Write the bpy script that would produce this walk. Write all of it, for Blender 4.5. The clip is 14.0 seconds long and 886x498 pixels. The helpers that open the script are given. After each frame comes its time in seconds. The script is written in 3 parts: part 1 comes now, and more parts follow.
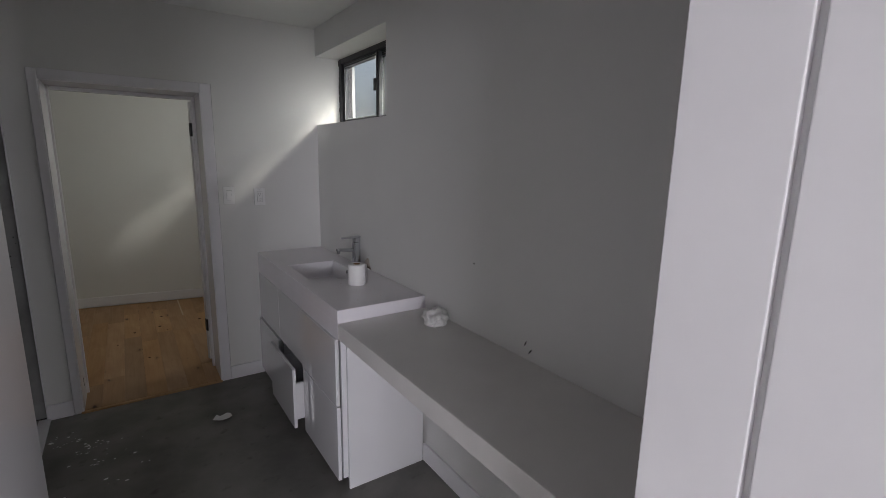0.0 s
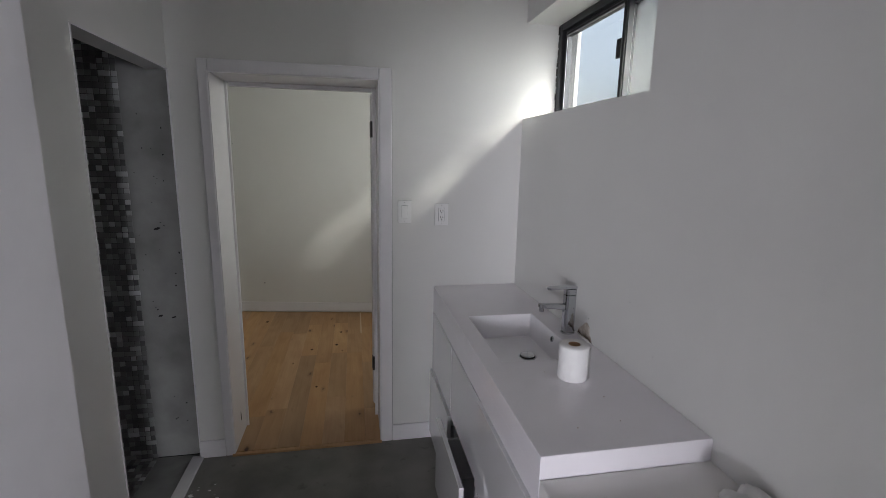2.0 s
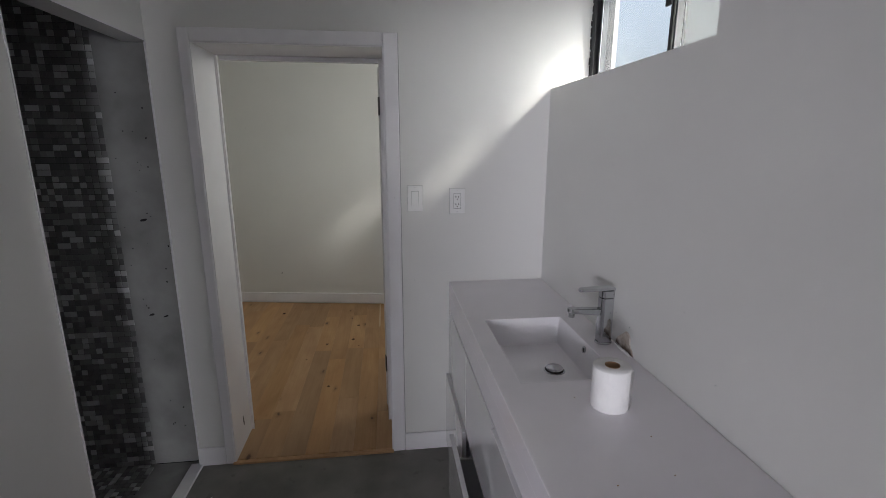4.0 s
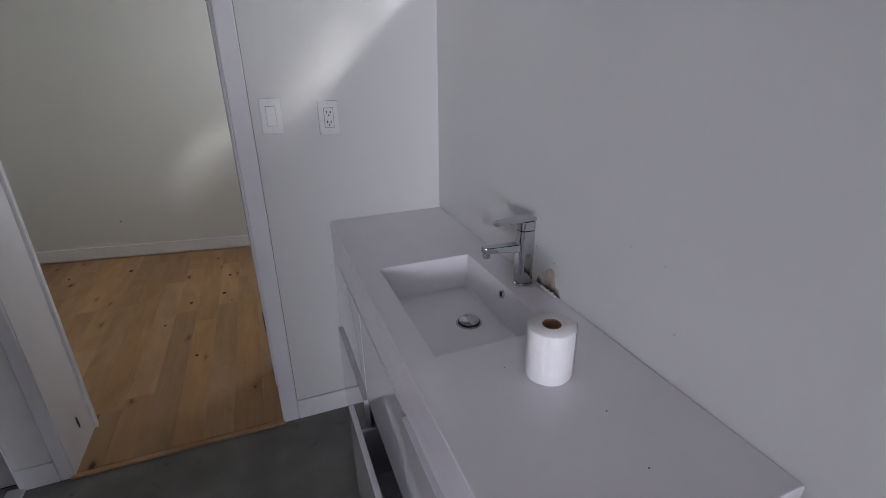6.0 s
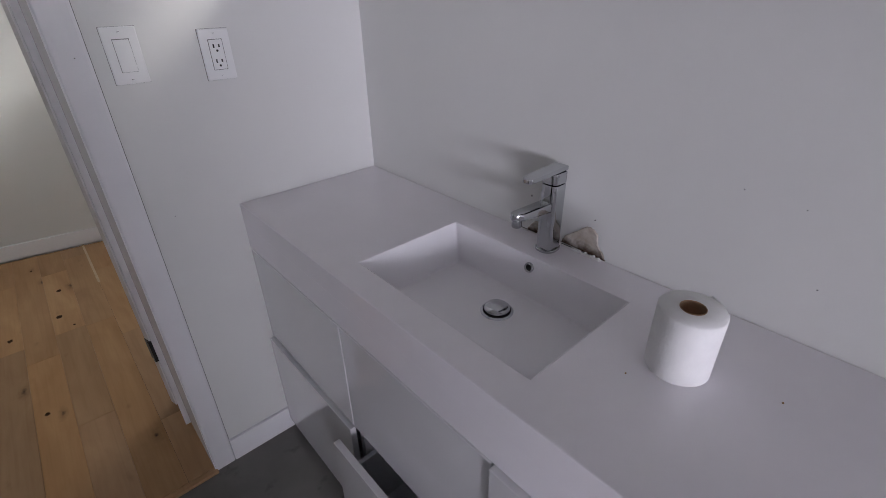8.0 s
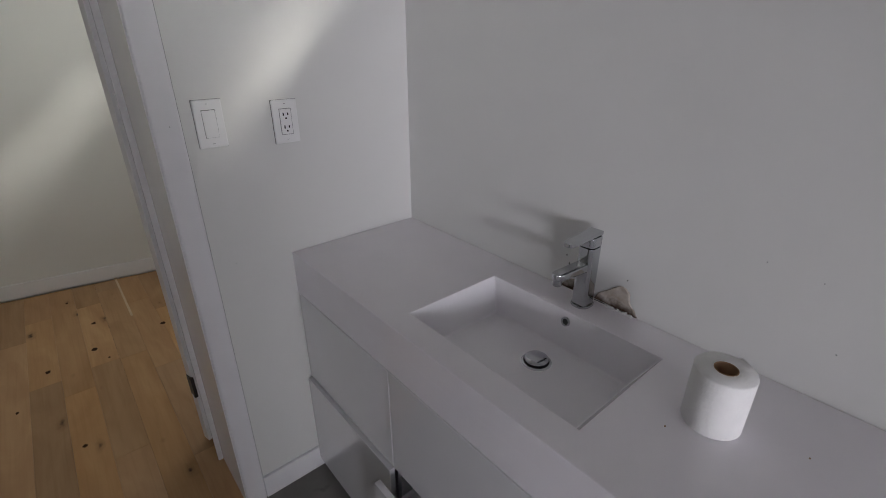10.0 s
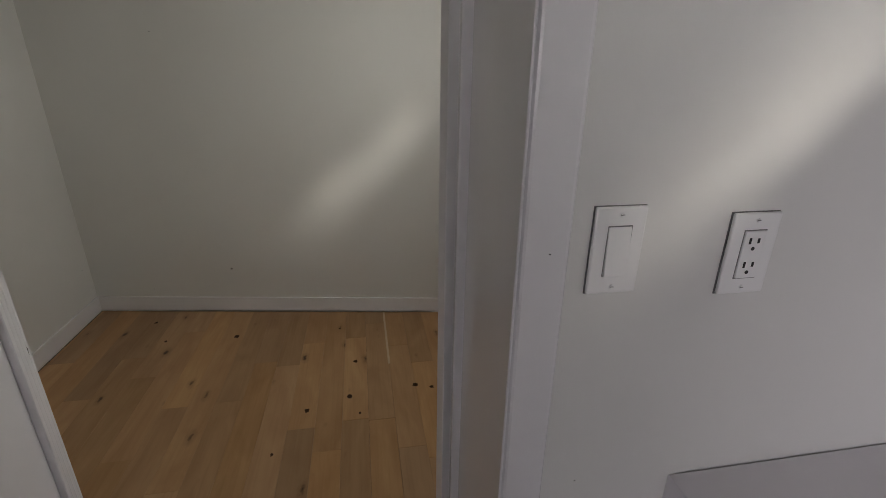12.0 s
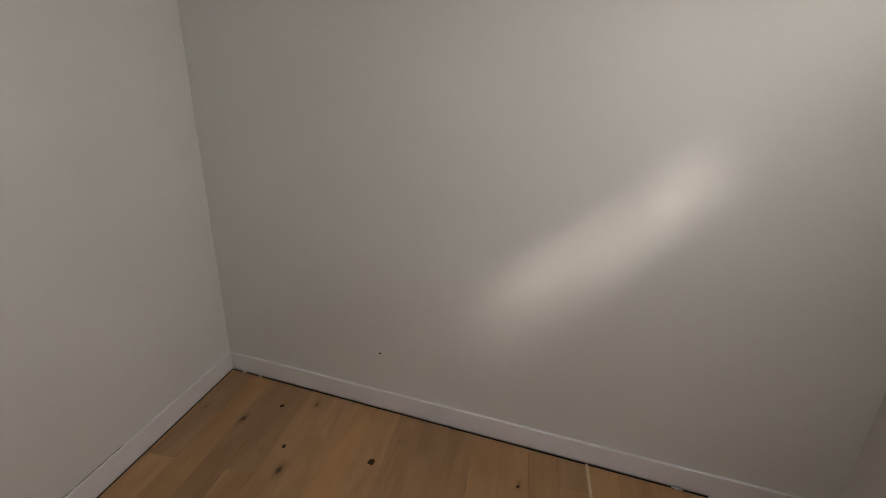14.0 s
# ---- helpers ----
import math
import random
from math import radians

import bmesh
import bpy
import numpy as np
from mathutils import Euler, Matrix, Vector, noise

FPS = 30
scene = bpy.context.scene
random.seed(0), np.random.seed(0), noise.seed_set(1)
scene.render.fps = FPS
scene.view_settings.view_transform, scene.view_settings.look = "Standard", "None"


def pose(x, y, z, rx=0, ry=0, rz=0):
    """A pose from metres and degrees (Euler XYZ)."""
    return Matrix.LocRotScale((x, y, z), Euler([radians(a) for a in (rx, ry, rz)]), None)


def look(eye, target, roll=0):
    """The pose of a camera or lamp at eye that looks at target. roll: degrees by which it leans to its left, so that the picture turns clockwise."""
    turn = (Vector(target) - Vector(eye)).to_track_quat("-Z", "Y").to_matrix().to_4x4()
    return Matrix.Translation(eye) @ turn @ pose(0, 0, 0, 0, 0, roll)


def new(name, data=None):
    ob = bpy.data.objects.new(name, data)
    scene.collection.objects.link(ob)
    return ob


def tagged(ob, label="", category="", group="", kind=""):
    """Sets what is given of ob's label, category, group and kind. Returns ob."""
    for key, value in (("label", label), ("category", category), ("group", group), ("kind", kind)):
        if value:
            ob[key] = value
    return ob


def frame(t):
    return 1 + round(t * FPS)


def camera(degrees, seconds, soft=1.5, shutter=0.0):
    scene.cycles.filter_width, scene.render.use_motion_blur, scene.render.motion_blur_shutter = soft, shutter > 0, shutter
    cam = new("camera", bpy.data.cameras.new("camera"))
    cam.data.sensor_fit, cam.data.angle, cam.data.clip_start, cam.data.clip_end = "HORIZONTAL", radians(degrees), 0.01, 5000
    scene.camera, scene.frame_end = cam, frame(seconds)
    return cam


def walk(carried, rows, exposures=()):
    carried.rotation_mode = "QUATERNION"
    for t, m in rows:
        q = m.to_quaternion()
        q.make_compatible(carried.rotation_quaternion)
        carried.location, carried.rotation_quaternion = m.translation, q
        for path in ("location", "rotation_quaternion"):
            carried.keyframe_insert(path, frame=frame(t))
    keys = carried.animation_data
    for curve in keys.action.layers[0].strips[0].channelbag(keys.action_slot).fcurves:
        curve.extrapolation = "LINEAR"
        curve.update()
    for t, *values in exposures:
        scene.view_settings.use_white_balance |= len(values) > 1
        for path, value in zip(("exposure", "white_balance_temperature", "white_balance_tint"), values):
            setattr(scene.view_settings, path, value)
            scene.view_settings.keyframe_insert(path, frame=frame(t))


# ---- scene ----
cam = camera(87.4, 14.0, soft=0.8)
PATH = [
    (0, (0.49, 2.322, 1.572), (1.597, 3.942, 1.189), 1.1),
    (0.5, (0.593, 2.591, 1.561), (1.508, 4.327, 1.175), 1.1),
    (1, (0.685, 2.831, 1.58), (1.43, 4.647, 1.196), 1.2),
    (1.5, (0.724, 3.083, 1.573), (1.307, 4.958, 1.19), 1.1),
    (2, (0.8, 3.301, 1.575), (1.172, 5.229, 1.195), 1.1),
    (2.2, (0.848, 3.401, 1.558), (1.132, 5.345, 1.183), 1.1),
    (4.3, (0.924, 3.572, 1.551), (1.161, 5.498, 1.067), 0.1),
    (4.5, (0.879, 3.541, 1.564), (1.165, 5.451, 1.044), 0.0),
    (5, (0.843, 3.554, 1.559), (1.23, 5.427, 0.975), -0.0),
    (5.5, (0.901, 3.726, 1.501), (1.417, 5.542, 0.84), -0.2),
    (6, (1.002, 3.937, 1.487), (1.673, 5.658, 0.722), -0.6),
    (6.5, (0.919, 4.111, 1.476), (1.759, 5.704, 0.606), -0.7),
    (7, (0.812, 4.267, 1.472), (1.808, 5.74, 0.556), -0.5),
    (7.5, (0.845, 4.392, 1.418), (1.973, 5.742, 0.467), -0.7),
    (7.7, (0.857, 4.408, 1.418), (2.0, 5.722, 0.435), -1.3),
    (9.8, (0.68, 4.399, 1.495), (1.915, 5.718, 0.638), -0.0),
    (10, (0.729, 4.417, 1.506), (1.909, 5.797, 0.667), 0.0),
    (10.5, (0.778, 4.51, 1.516), (1.786, 6.042, 0.716), 0.3),
    (11, (0.756, 4.711, 1.513), (1.56, 6.375, 0.749), 0.6),
    (11.5, (0.729, 4.928, 1.546), (1.298, 6.695, 0.803), 0.7),
    (12, (0.744, 5.195, 1.514), (1.073, 7.032, 0.794), 0.8),
    (12.5, (0.76, 5.474, 1.514), (0.881, 7.349, 0.831), 1.0),
    (13, (0.628, 5.757, 1.5), (0.616, 7.633, 0.805), 1.4),
    (13.1, (0.596, 5.829, 1.499), (0.548, 7.701, 0.797), 1.2),
    (13.5, (0.504, 6.02, 1.518), (0.33, 7.89, 0.828), 1.4),
    (14, (0.489, 6.337, 1.508), (0.161, 8.186, 0.822), 1.6),
]
# stops, kelvin and tint of the clip's own exposure
LIGHT = [(0, 1.43, 6250, 7), (2.2, 2.15, 6150, 6), (5, 2.2, 6150, 8), (5.5, 2.2, 5950, 9), (6.5, 2.25, 5850, 11), (7.5, 2.4, 5900, 12), (9.8, 2.25, 6200, 8), (10.5, 2.1, 6250, 5), (11.0, 2.05, 6350, 5), (11.5, 1.95, 6350, 7), (12.0, 1.95, 6500, 9), (12.5, 2.1, 6500, 10), (13.1, 2.3, 6600, 11), (14, 2.45, 6600, 14)]
walk(cam, [(t, look(eye, target, roll)) for t, eye, target, roll in PATH], LIGHT)

# ---------- world, sun and large lights ----------
SUN_WAY = Vector((-1.0, 1.33, -1.02)).normalized()
world = bpy.data.worlds.new("sky")
scene.world = world
world.use_nodes = True
wn = world.node_tree.nodes
sky = wn.new("ShaderNodeTexSky")
sky.sky_type = "NISHITA"
sky.sun_disc = False
sky.dust_density = 9.0
sky.air_density = 0.7
sky.sun_elevation = math.asin(-SUN_WAY.z)
sky.sun_rotation = math.atan2(-SUN_WAY.x, -SUN_WAY.y)
haze = wn.new("ShaderNodeHueSaturation")
haze.inputs["Saturation"].default_value = 0.4
world.node_tree.links.new(sky.outputs[0], haze.inputs["Color"])
world.node_tree.links.new(haze.outputs[0], wn["Background"].inputs[0])
wn["Background"].inputs[1].default_value = 0.10
sun = new("sun", bpy.data.lights.new("sun", "SUN"))
sun.data.energy, sun.data.angle, sun.data.color = 0.92, radians(10), (1.0, 0.93, 0.82)
sun.matrix_world = look((6, -3, 6), Vector((6, -3, 6)) + SUN_WAY)


def area_lamp(name, place, target, w, h, power, tint):
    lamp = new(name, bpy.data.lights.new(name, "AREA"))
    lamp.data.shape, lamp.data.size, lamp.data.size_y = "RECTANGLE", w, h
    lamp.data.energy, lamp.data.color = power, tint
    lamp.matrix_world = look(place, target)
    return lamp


# two fill lamps added in made-up window openings of the unseen hall behind the doorway
area_lamp("hall_fill_light", (-2.55, -4.93, 1.5), (0.5, 2.6, 1.25), 2.6, 1.6, 112, (1.0, 0.945, 1.01))
area_lamp("hall_fill_light", (3.35, -4.93, 1.5), (0.4, 2.6, 1.25), 1.6, 1.6, 104, (1.0, 0.945, 1.01))
# sky light in the opening of the back room's high window
area_lamp("window_light", (1.78, 6.60, 1.97), (1.0, 6.75, 1.55), 1.02, 0.44, 2.7, (1.0, 0.97, 0.9))

# ---------- materials ----------


def material(name, base, rough=0.5, metal=0.0, vary=0.06, scale=6.0, bump=0.0, bump_scale=60.0, coat=0.0, spec=0.5, per_object=0.0, darker=None):
    """Painted or plain surface: base colour with stains at two scales and fine relief."""
    m = bpy.data.materials.new(name)
    m.use_nodes = True
    n, l = m.node_tree.nodes, m.node_tree.links
    b = n["Principled BSDF"]
    b.inputs["Roughness"].default_value = rough
    b.inputs["Metallic"].default_value = metal
    b.inputs["Coat Weight"].default_value = coat
    b.inputs["Coat Roughness"].default_value = 0.04
    b.inputs["Specular IOR Level"].default_value = spec
    tc = n.new("ShaderNodeTexCoord")
    big = n.new("ShaderNodeTexNoise")
    big.inputs["Scale"].default_value = scale
    big.inputs["Detail"].default_value = 6
    l.new(tc.outputs["Object"], big.inputs["Vector"])
    mix = n.new("ShaderNodeMix")
    mix.data_type = "RGBA"
    low = darker or tuple(c * (1 - vary * 2) for c in base)
    mix.inputs[6].default_value = (*low, 1)
    mix.inputs[7].default_value = (*base, 1)
    ramp = n.new("ShaderNodeMapRange")
    ramp.inputs[1].default_value, ramp.inputs[2].default_value = 0.3, 0.65
    l.new(big.outputs["Fac"], ramp.inputs[0])
    l.new(ramp.outputs[0], mix.inputs[0])
    out = mix.outputs[2]
    if per_object:
        info = n.new("ShaderNodeObjectInfo")
        hsv = n.new("ShaderNodeHueSaturation")
        mr = n.new("ShaderNodeMapRange")
        mr.inputs[3].default_value, mr.inputs[4].default_value = 1 - per_object, 1 + per_object
        l.new(info.outputs["Random"], mr.inputs[0])
        l.new(mr.outputs[0], hsv.inputs["Value"])
        l.new(out, hsv.inputs["Color"])
        out = hsv.outputs[0]
    l.new(out, b.inputs["Base Color"])
    rr = n.new("ShaderNodeMapRange")
    rr.inputs[3].default_value, rr.inputs[4].default_value = rough * 1.2, rough * 0.85
    l.new(big.outputs["Fac"], rr.inputs[0])
    l.new(rr.outputs[0], b.inputs["Roughness"])
    if bump:
        fine = n.new("ShaderNodeTexNoise")
        fine.inputs["Scale"].default_value = bump_scale
        fine.inputs["Detail"].default_value = 3
        l.new(tc.outputs["Object"], fine.inputs["Vector"])
        bp = n.new("ShaderNodeBump")
        bp.inputs["Strength"].default_value = bump
        bp.inputs["Distance"].default_value = 0.002
        l.new(fine.outputs["Fac"], bp.inputs["Height"])
        l.new(bp.outputs[0], b.inputs["Normal"])
    return m


WALL = material("white_wall_paint", (0.73, 0.725, 0.705), 0.42, vary=0.02, scale=1.6, bump=0.12, bump_scale=90)
CEIL = material("white_ceiling_paint", (0.8, 0.8, 0.78), 0.7, vary=0.02, scale=1.5, bump=0.1, bump_scale=80)
TRIM = material("white_trim_enamel", (0.83, 0.815, 0.835), 0.22, vary=0.025, scale=5, bump=0.05, bump_scale=40)
LACQUER = material("white_gloss_lacquer", (0.76, 0.752, 0.77), 0.045, vary=0.01, scale=3, coat=0.8)
INSIDE = material("pale_drawer_interior", (0.74, 0.73, 0.77), 0.45, vary=0.03)
STONE = material("white_solid_surface", (0.87, 0.84, 0.875), 0.09, vary=0.015, scale=8)
BENCHTOP = material("warm_white_laminate", (0.74, 0.72, 0.70), 0.35, vary=0.03, scale=5)
CERAMIC = material("white_ceramic", (0.88, 0.86, 0.89), 0.12, vary=0.01, scale=5)
CEMENT = material("grey_cement_board", (0.33, 0.33, 0.32), 0.8, vary=0.18, scale=5, bump=0.4, bump_scale=35)
GROUT = material("dark_grout", (0.13, 0.13, 0.128), 0.85, vary=0.1, scale=20)
CHROME = material("chrome", (0.52, 0.53, 0.545), 0.05, 1.0, vary=0.02, scale=30)
BLACKAL = material("black_aluminium", (0.025, 0.025, 0.027), 0.38, 0.2, vary=0.2, scale=15)
SASH = material("dark_grey_sash", (0.085, 0.087, 0.092), 0.32, 0.5, vary=0.15, scale=15)
GREYAL = material("grey_aluminium", (0.5, 0.51, 0.52), 0.35, 0.7, vary=0.1, scale=15)
PLASTIC = material("white_switch_plastic", (0.85, 0.845, 0.84), 0.28, vary=0.01, scale=8)
GAPSHADE = material("grey_gap_and_shade", (0.2, 0.2, 0.2), 0.6, vary=0.1)
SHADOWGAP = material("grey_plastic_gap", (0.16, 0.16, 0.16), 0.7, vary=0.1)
DARK = material("dark_slot", (0.012, 0.012, 0.012), 0.7, vary=0.1)
PAPER = material("white_tissue_paper", (0.82, 0.81, 0.8), 0.9, vary=0.03, scale=30, bump=0.4, bump_scale=140)
CARD = material("brown_cardboard", (0.33, 0.2, 0.11), 0.85, vary=0.1, scale=30)


def stained_gypsum():
    """Torn plasterboard: pale paper above, brown damp stain towards its torn foot."""
    m = material("stained_plasterboard", (0.64, 0.585, 0.53), 0.95, vary=0.2, scale=45, bump=1.0, bump_scale=150, darker=(0.45, 0.38, 0.31))
    n, l = m.node_tree.nodes, m.node_tree.links
    b = n["Principled BSDF"]
    src = b.inputs["Base Color"].links[0].from_socket
    tc, sep = n.new("ShaderNodeTexCoord"), n.new("ShaderNodeSeparateXYZ")
    l.new(tc.outputs["Object"], sep.inputs[0])
    ns = n.new("ShaderNodeTexNoise")
    ns.inputs["Scale"].default_value, ns.inputs["Detail"].default_value = 60, 5
    l.new(tc.outputs["Object"], ns.inputs["Vector"])
    ad = n.new("ShaderNodeMath")
    ad.operation = "MULTIPLY_ADD"
    ad.inputs[1].default_value = 0.035
    l.new(ns.outputs["Fac"], ad.inputs[0])
    l.new(sep.outputs["Z"], ad.inputs[2])
    mr = n.new("ShaderNodeMapRange")
    mr.inputs[1].default_value, mr.inputs[2].default_value, mr.inputs[3].default_value, mr.inputs[4].default_value = 0.022, 0.042, 1.0, 0.0
    l.new(ad.outputs[0], mr.inputs[0])
    mx = n.new("ShaderNodeMix")
    mx.data_type = "RGBA"
    mx.inputs[7].default_value = (0.075, 0.045, 0.028, 1)
    l.new(mr.outputs[0], mx.inputs[0])
    l.new(src, mx.inputs[6])
    l.new(mx.outputs[2], b.inputs["Base Color"])
    return m


GYPSUM = stained_gypsum()
GROUND = material("dry_ground", (0.2, 0.19, 0.16), 0.95, vary=0.2, scale=2)
KNOT = material("dark_knot_wood", (0.06, 0.03, 0.015), 0.8, vary=0.3, scale=60, spec=0.15)
PALEWOOD = material("pale_filler_wood", (0.62, 0.48, 0.32), 0.5, vary=0.08, scale=20)


def concrete_floor():
    m = material("grey_concrete_floor", (0.22, 0.21, 0.194), 0.5, vary=0.24, scale=3.2, bump=0.25, bump_scale=30)
    n, l = m.node_tree.nodes, m.node_tree.links
    b = n["Principled BSDF"]
    src = b.inputs["Base Color"].links[0].from_socket
    tc = n.new("ShaderNodeTexCoord")
    v = n.new("ShaderNodeTexNoise")
    v.inputs["Scale"].default_value, v.inputs["Detail"].default_value = 14, 8
    l.new(tc.outputs["Object"], v.inputs["Vector"])
    mr = n.new("ShaderNodeMapRange")
    mr.inputs[1].default_value, mr.inputs[2].default_value = 0.62, 0.8
    l.new(v.outputs["Fac"], mr.inputs[0])
    mx = n.new("ShaderNodeMix")
    mx.data_type = "RGBA"
    mx.inputs[7].default_value = (0.07, 0.062, 0.055, 1)
    l.new(mr.outputs[0], mx.inputs[0])
    l.new(src, mx.inputs[6])
    l.new(mx.outputs[2], b.inputs["Base Color"])
    return m


def oak():
    """Oiled knotty oak: soft mottling, faint long grain, brown knots with halos; each plank has its own tone."""
    m = bpy.data.materials.new("oiled_oak_plank")
    m.use_nodes = True
    n, l = m.node_tree.nodes, m.node_tree.links
    b = n["Principled BSDF"]
    tc, info = n.new("ShaderNodeTexCoord"), n.new("ShaderNodeObjectInfo")
    comb = n.new("ShaderNodeCombineXYZ")
    for i in range(3):
        l.new(info.outputs["Random"], comb.inputs[i])
    off = n.new("ShaderNodeVectorMath")
    off.operation = "MULTIPLY_ADD"
    off.inputs[1].default_value = (37, 53, 11)
    l.new(comb.outputs[0], off.inputs[0])
    l.new(tc.outputs["Object"], off.inputs[2])

    def stretched(v, scale, detail, distortion=0.0):
        mul = n.new("ShaderNodeVectorMath")
        mul.operation = "MULTIPLY"
        mul.inputs[1].default_value = v
        l.new(off.outputs[0], mul.inputs[0])
        t = n.new("ShaderNodeTexNoise")
        t.inputs["Scale"].default_value, t.inputs["Detail"].default_value, t.inputs["Distortion"].default_value = scale, detail, distortion
        l.new(mul.outputs[0], t.inputs["Vector"])
        return t.outputs["Fac"]

    def mixed(fac, a, c):
        mx = n.new("ShaderNodeMix")
        mx.data_type = "RGBA"
        l.new(fac, mx.inputs[0])
        for k, v in ((6, a), (7, c)):
            if isinstance(v, tuple):
                mx.inputs[k].default_value = v
            else:
                l.new(v, mx.inputs[k])
        return mx.outputs[2]

    def ranged(fac, a, c, lo=0.0, hi=1.0):
        r = n.new("ShaderNodeMapRange")
        r.inputs[1].default_value, r.inputs[2].default_value, r.inputs[3].default_value, r.inputs[4].default_value = a, c, lo, hi
        l.new(fac, r.inputs[0])
        return r.outputs[0]

    mottle = stretched((5, 1.4, 1), 1.6, 4, 0.8)
    grain = stretched((26, 1.1, 1), 3.0, 6, 0.5)
    base = mixed(ranged(mottle, 0.3, 0.72), (0.385, 0.222, 0.108, 1), (0.505, 0.317, 0.168, 1))
    base = mixed(ranged(grain, 0.45, 0.8, 0.0, 0.28), base, (0.275, 0.15, 0.068, 1))
    hsv = n.new("ShaderNodeHueSaturation")
    l.new(base, hsv.inputs["Color"])
    l.new(ranged(info.outputs["Random"], 0, 1, 0.82, 1.14), hsv.inputs["Value"])
    frac = n.new("ShaderNodeMath")
    frac.operation = "MULTIPLY"
    frac.inputs[1].default_value = 7.31
    l.new(info.outputs["Random"], frac.inputs[0])
    fr = n.new("ShaderNodeMath")
    fr.operation = "FRACT"
    l.new(frac.outputs[0], fr.inputs[0])
    l.new(ranged(fr.outputs[0], 0, 1, 0.97, 1.08), hsv.inputs["Saturation"])
    # knots: a dark heart inside a soft brown halo, long along the grain
    sv = n.new("ShaderNodeVectorMath")
    sv.operation = "MULTIPLY"
    sv.inputs[1].default_value = (1.0, 0.42, 1)
    l.new(off.outputs[0], sv.inputs[0])
    vor = n.new("ShaderNodeTexVoronoi")
    vor.voronoi_dimensions = "2D"
    vor.inputs["Scale"].default_value = 6.0
    l.new(sv.outputs[0], vor.inputs["Vector"])
    wob = stretched((1, 1, 1), 34, 3)
    add = n.new("ShaderNodeMath")
    add.operation = "MULTIPLY_ADD"
    add.inputs[1].default_value = 0.15
    l.new(wob, add.inputs[0])
    l.new(vor.outputs["Distance"], add.inputs[2])
    sep = n.new("ShaderNodeSeparateColor")
    l.new(vor.outputs["Color"], sep.inputs[0])
    size = ranged(sep.outputs[0], 0.3, 1.0, -0.045, 0.095)
    sub = n.new("ShaderNodeMath")
    sub.operation = "SUBTRACT"
    l.new(size, sub.inputs[0])
    l.new(add.outputs[0], sub.inputs[1])
    halo = ranged(sub.outputs[0], -0.14, 0.0, 0.0, 0.65)
    heart = ranged(sub.outputs[0], -0.05, 0.0)
    col = mixed(halo, hsv.outputs[0], (0.2, 0.105, 0.045, 1))
    col = mixed(heart, col, (0.07, 0.035, 0.017, 1))
    l.new(col, b.inputs["Base Color"])
    b.inputs["Specular IOR Level"].default_value = 0.3
    l.new(ranged(grain, 0.2, 0.8, 0.42, 0.55), b.inputs["Roughness"])
    bp = n.new("ShaderNodeBump")
    bp.inputs["Strength"].default_value, bp.inputs["Distance"].default_value = 0.12, 0.001
    l.new(grain, bp.inputs["Height"])
    l.new(bp.outputs[0], b.inputs["Normal"])
    return m


def mosaic():
    m = bpy.data.materials.new("grey_glass_mosaic")
    m.use_nodes = True
    n, l = m.node_tree.nodes, m.node_tree.links
    b = n["Principled BSDF"]
    b.inputs["Roughness"].default_value = 0.28
    info, geo = n.new("ShaderNodeObjectInfo"), n.new("ShaderNodeNewGeometry")
    add = n.new("ShaderNodeMath")
    add.operation = "ADD"
    l.new(info.outputs["Random"], add.inputs[0])
    l.new(geo.outputs["Random Per Island"], add.inputs[1])
    fr = n.new("ShaderNodeMath")
    fr.operation = "FRACT"
    l.new(add.outputs[0], fr.inputs[0])
    ramp = n.new("ShaderNodeValToRGB")
    e = ramp.color_ramp.elements
    e[0].color, e[0].position = (0.17, 0.172, 0.17, 1), 0.0
    e[1].color, e[1].position = (0.74, 0.75, 0.755, 1), 1.0
    for p, c in ((0.45, (0.25, 0.25, 0.245, 1)), (0.7, (0.34, 0.345, 0.34, 1)), (0.85, (0.56, 0.565, 0.56, 1))):
        e.new(p).color = c
    l.new(fr.outputs[0], ramp.inputs[0])
    l.new(ramp.outputs[0], b.inputs["Base Color"])
    return m


def glass(name="window_glass", tone=(0.93, 0.97, 0.98, 1), rough=0.03):
    m = bpy.data.materials.new(name)
    m.use_nodes = True
    b = m.node_tree.nodes["Principled BSDF"]
    b.inputs["Base Color"].default_value = tone
    b.inputs["Transmission Weight"].default_value = 1
    b.inputs["Roughness"].default_value = rough
    b.inputs["IOR"].default_value = 1.45
    return m


FLOOR, OAK, MOSAIC, GLASS = concrete_floor(), oak(), mosaic(), glass()
# greyer, rougher glass for the fixed panes
ROUGHGLASS = glass("rough_grey_glass", (0.55, 0.57, 0.565, 1), 0.6)

# ---------- builders ----------


def boxes(*spans, bevel=0.0, segments=2):
    """A bmesh of boxes, each given as (x0, y0, z0, x1, y1, z1)."""
    bm = bmesh.new()
    for x0, y0, z0, x1, y1, z1 in spans:
        m = Matrix.LocRotScale(((x0 + x1) / 2, (y0 + y1) / 2, (z0 + z1) / 2), None, (abs(x1 - x0), abs(y1 - y0), abs(z1 - z0)))
        bmesh.ops.create_cube(bm, size=1, matrix=m)
    if bevel:
        bmesh.ops.bevel(bm, geom=bm.edges[:], offset=bevel, segments=segments, affect="EDGES", profile=0.5)
    return bm


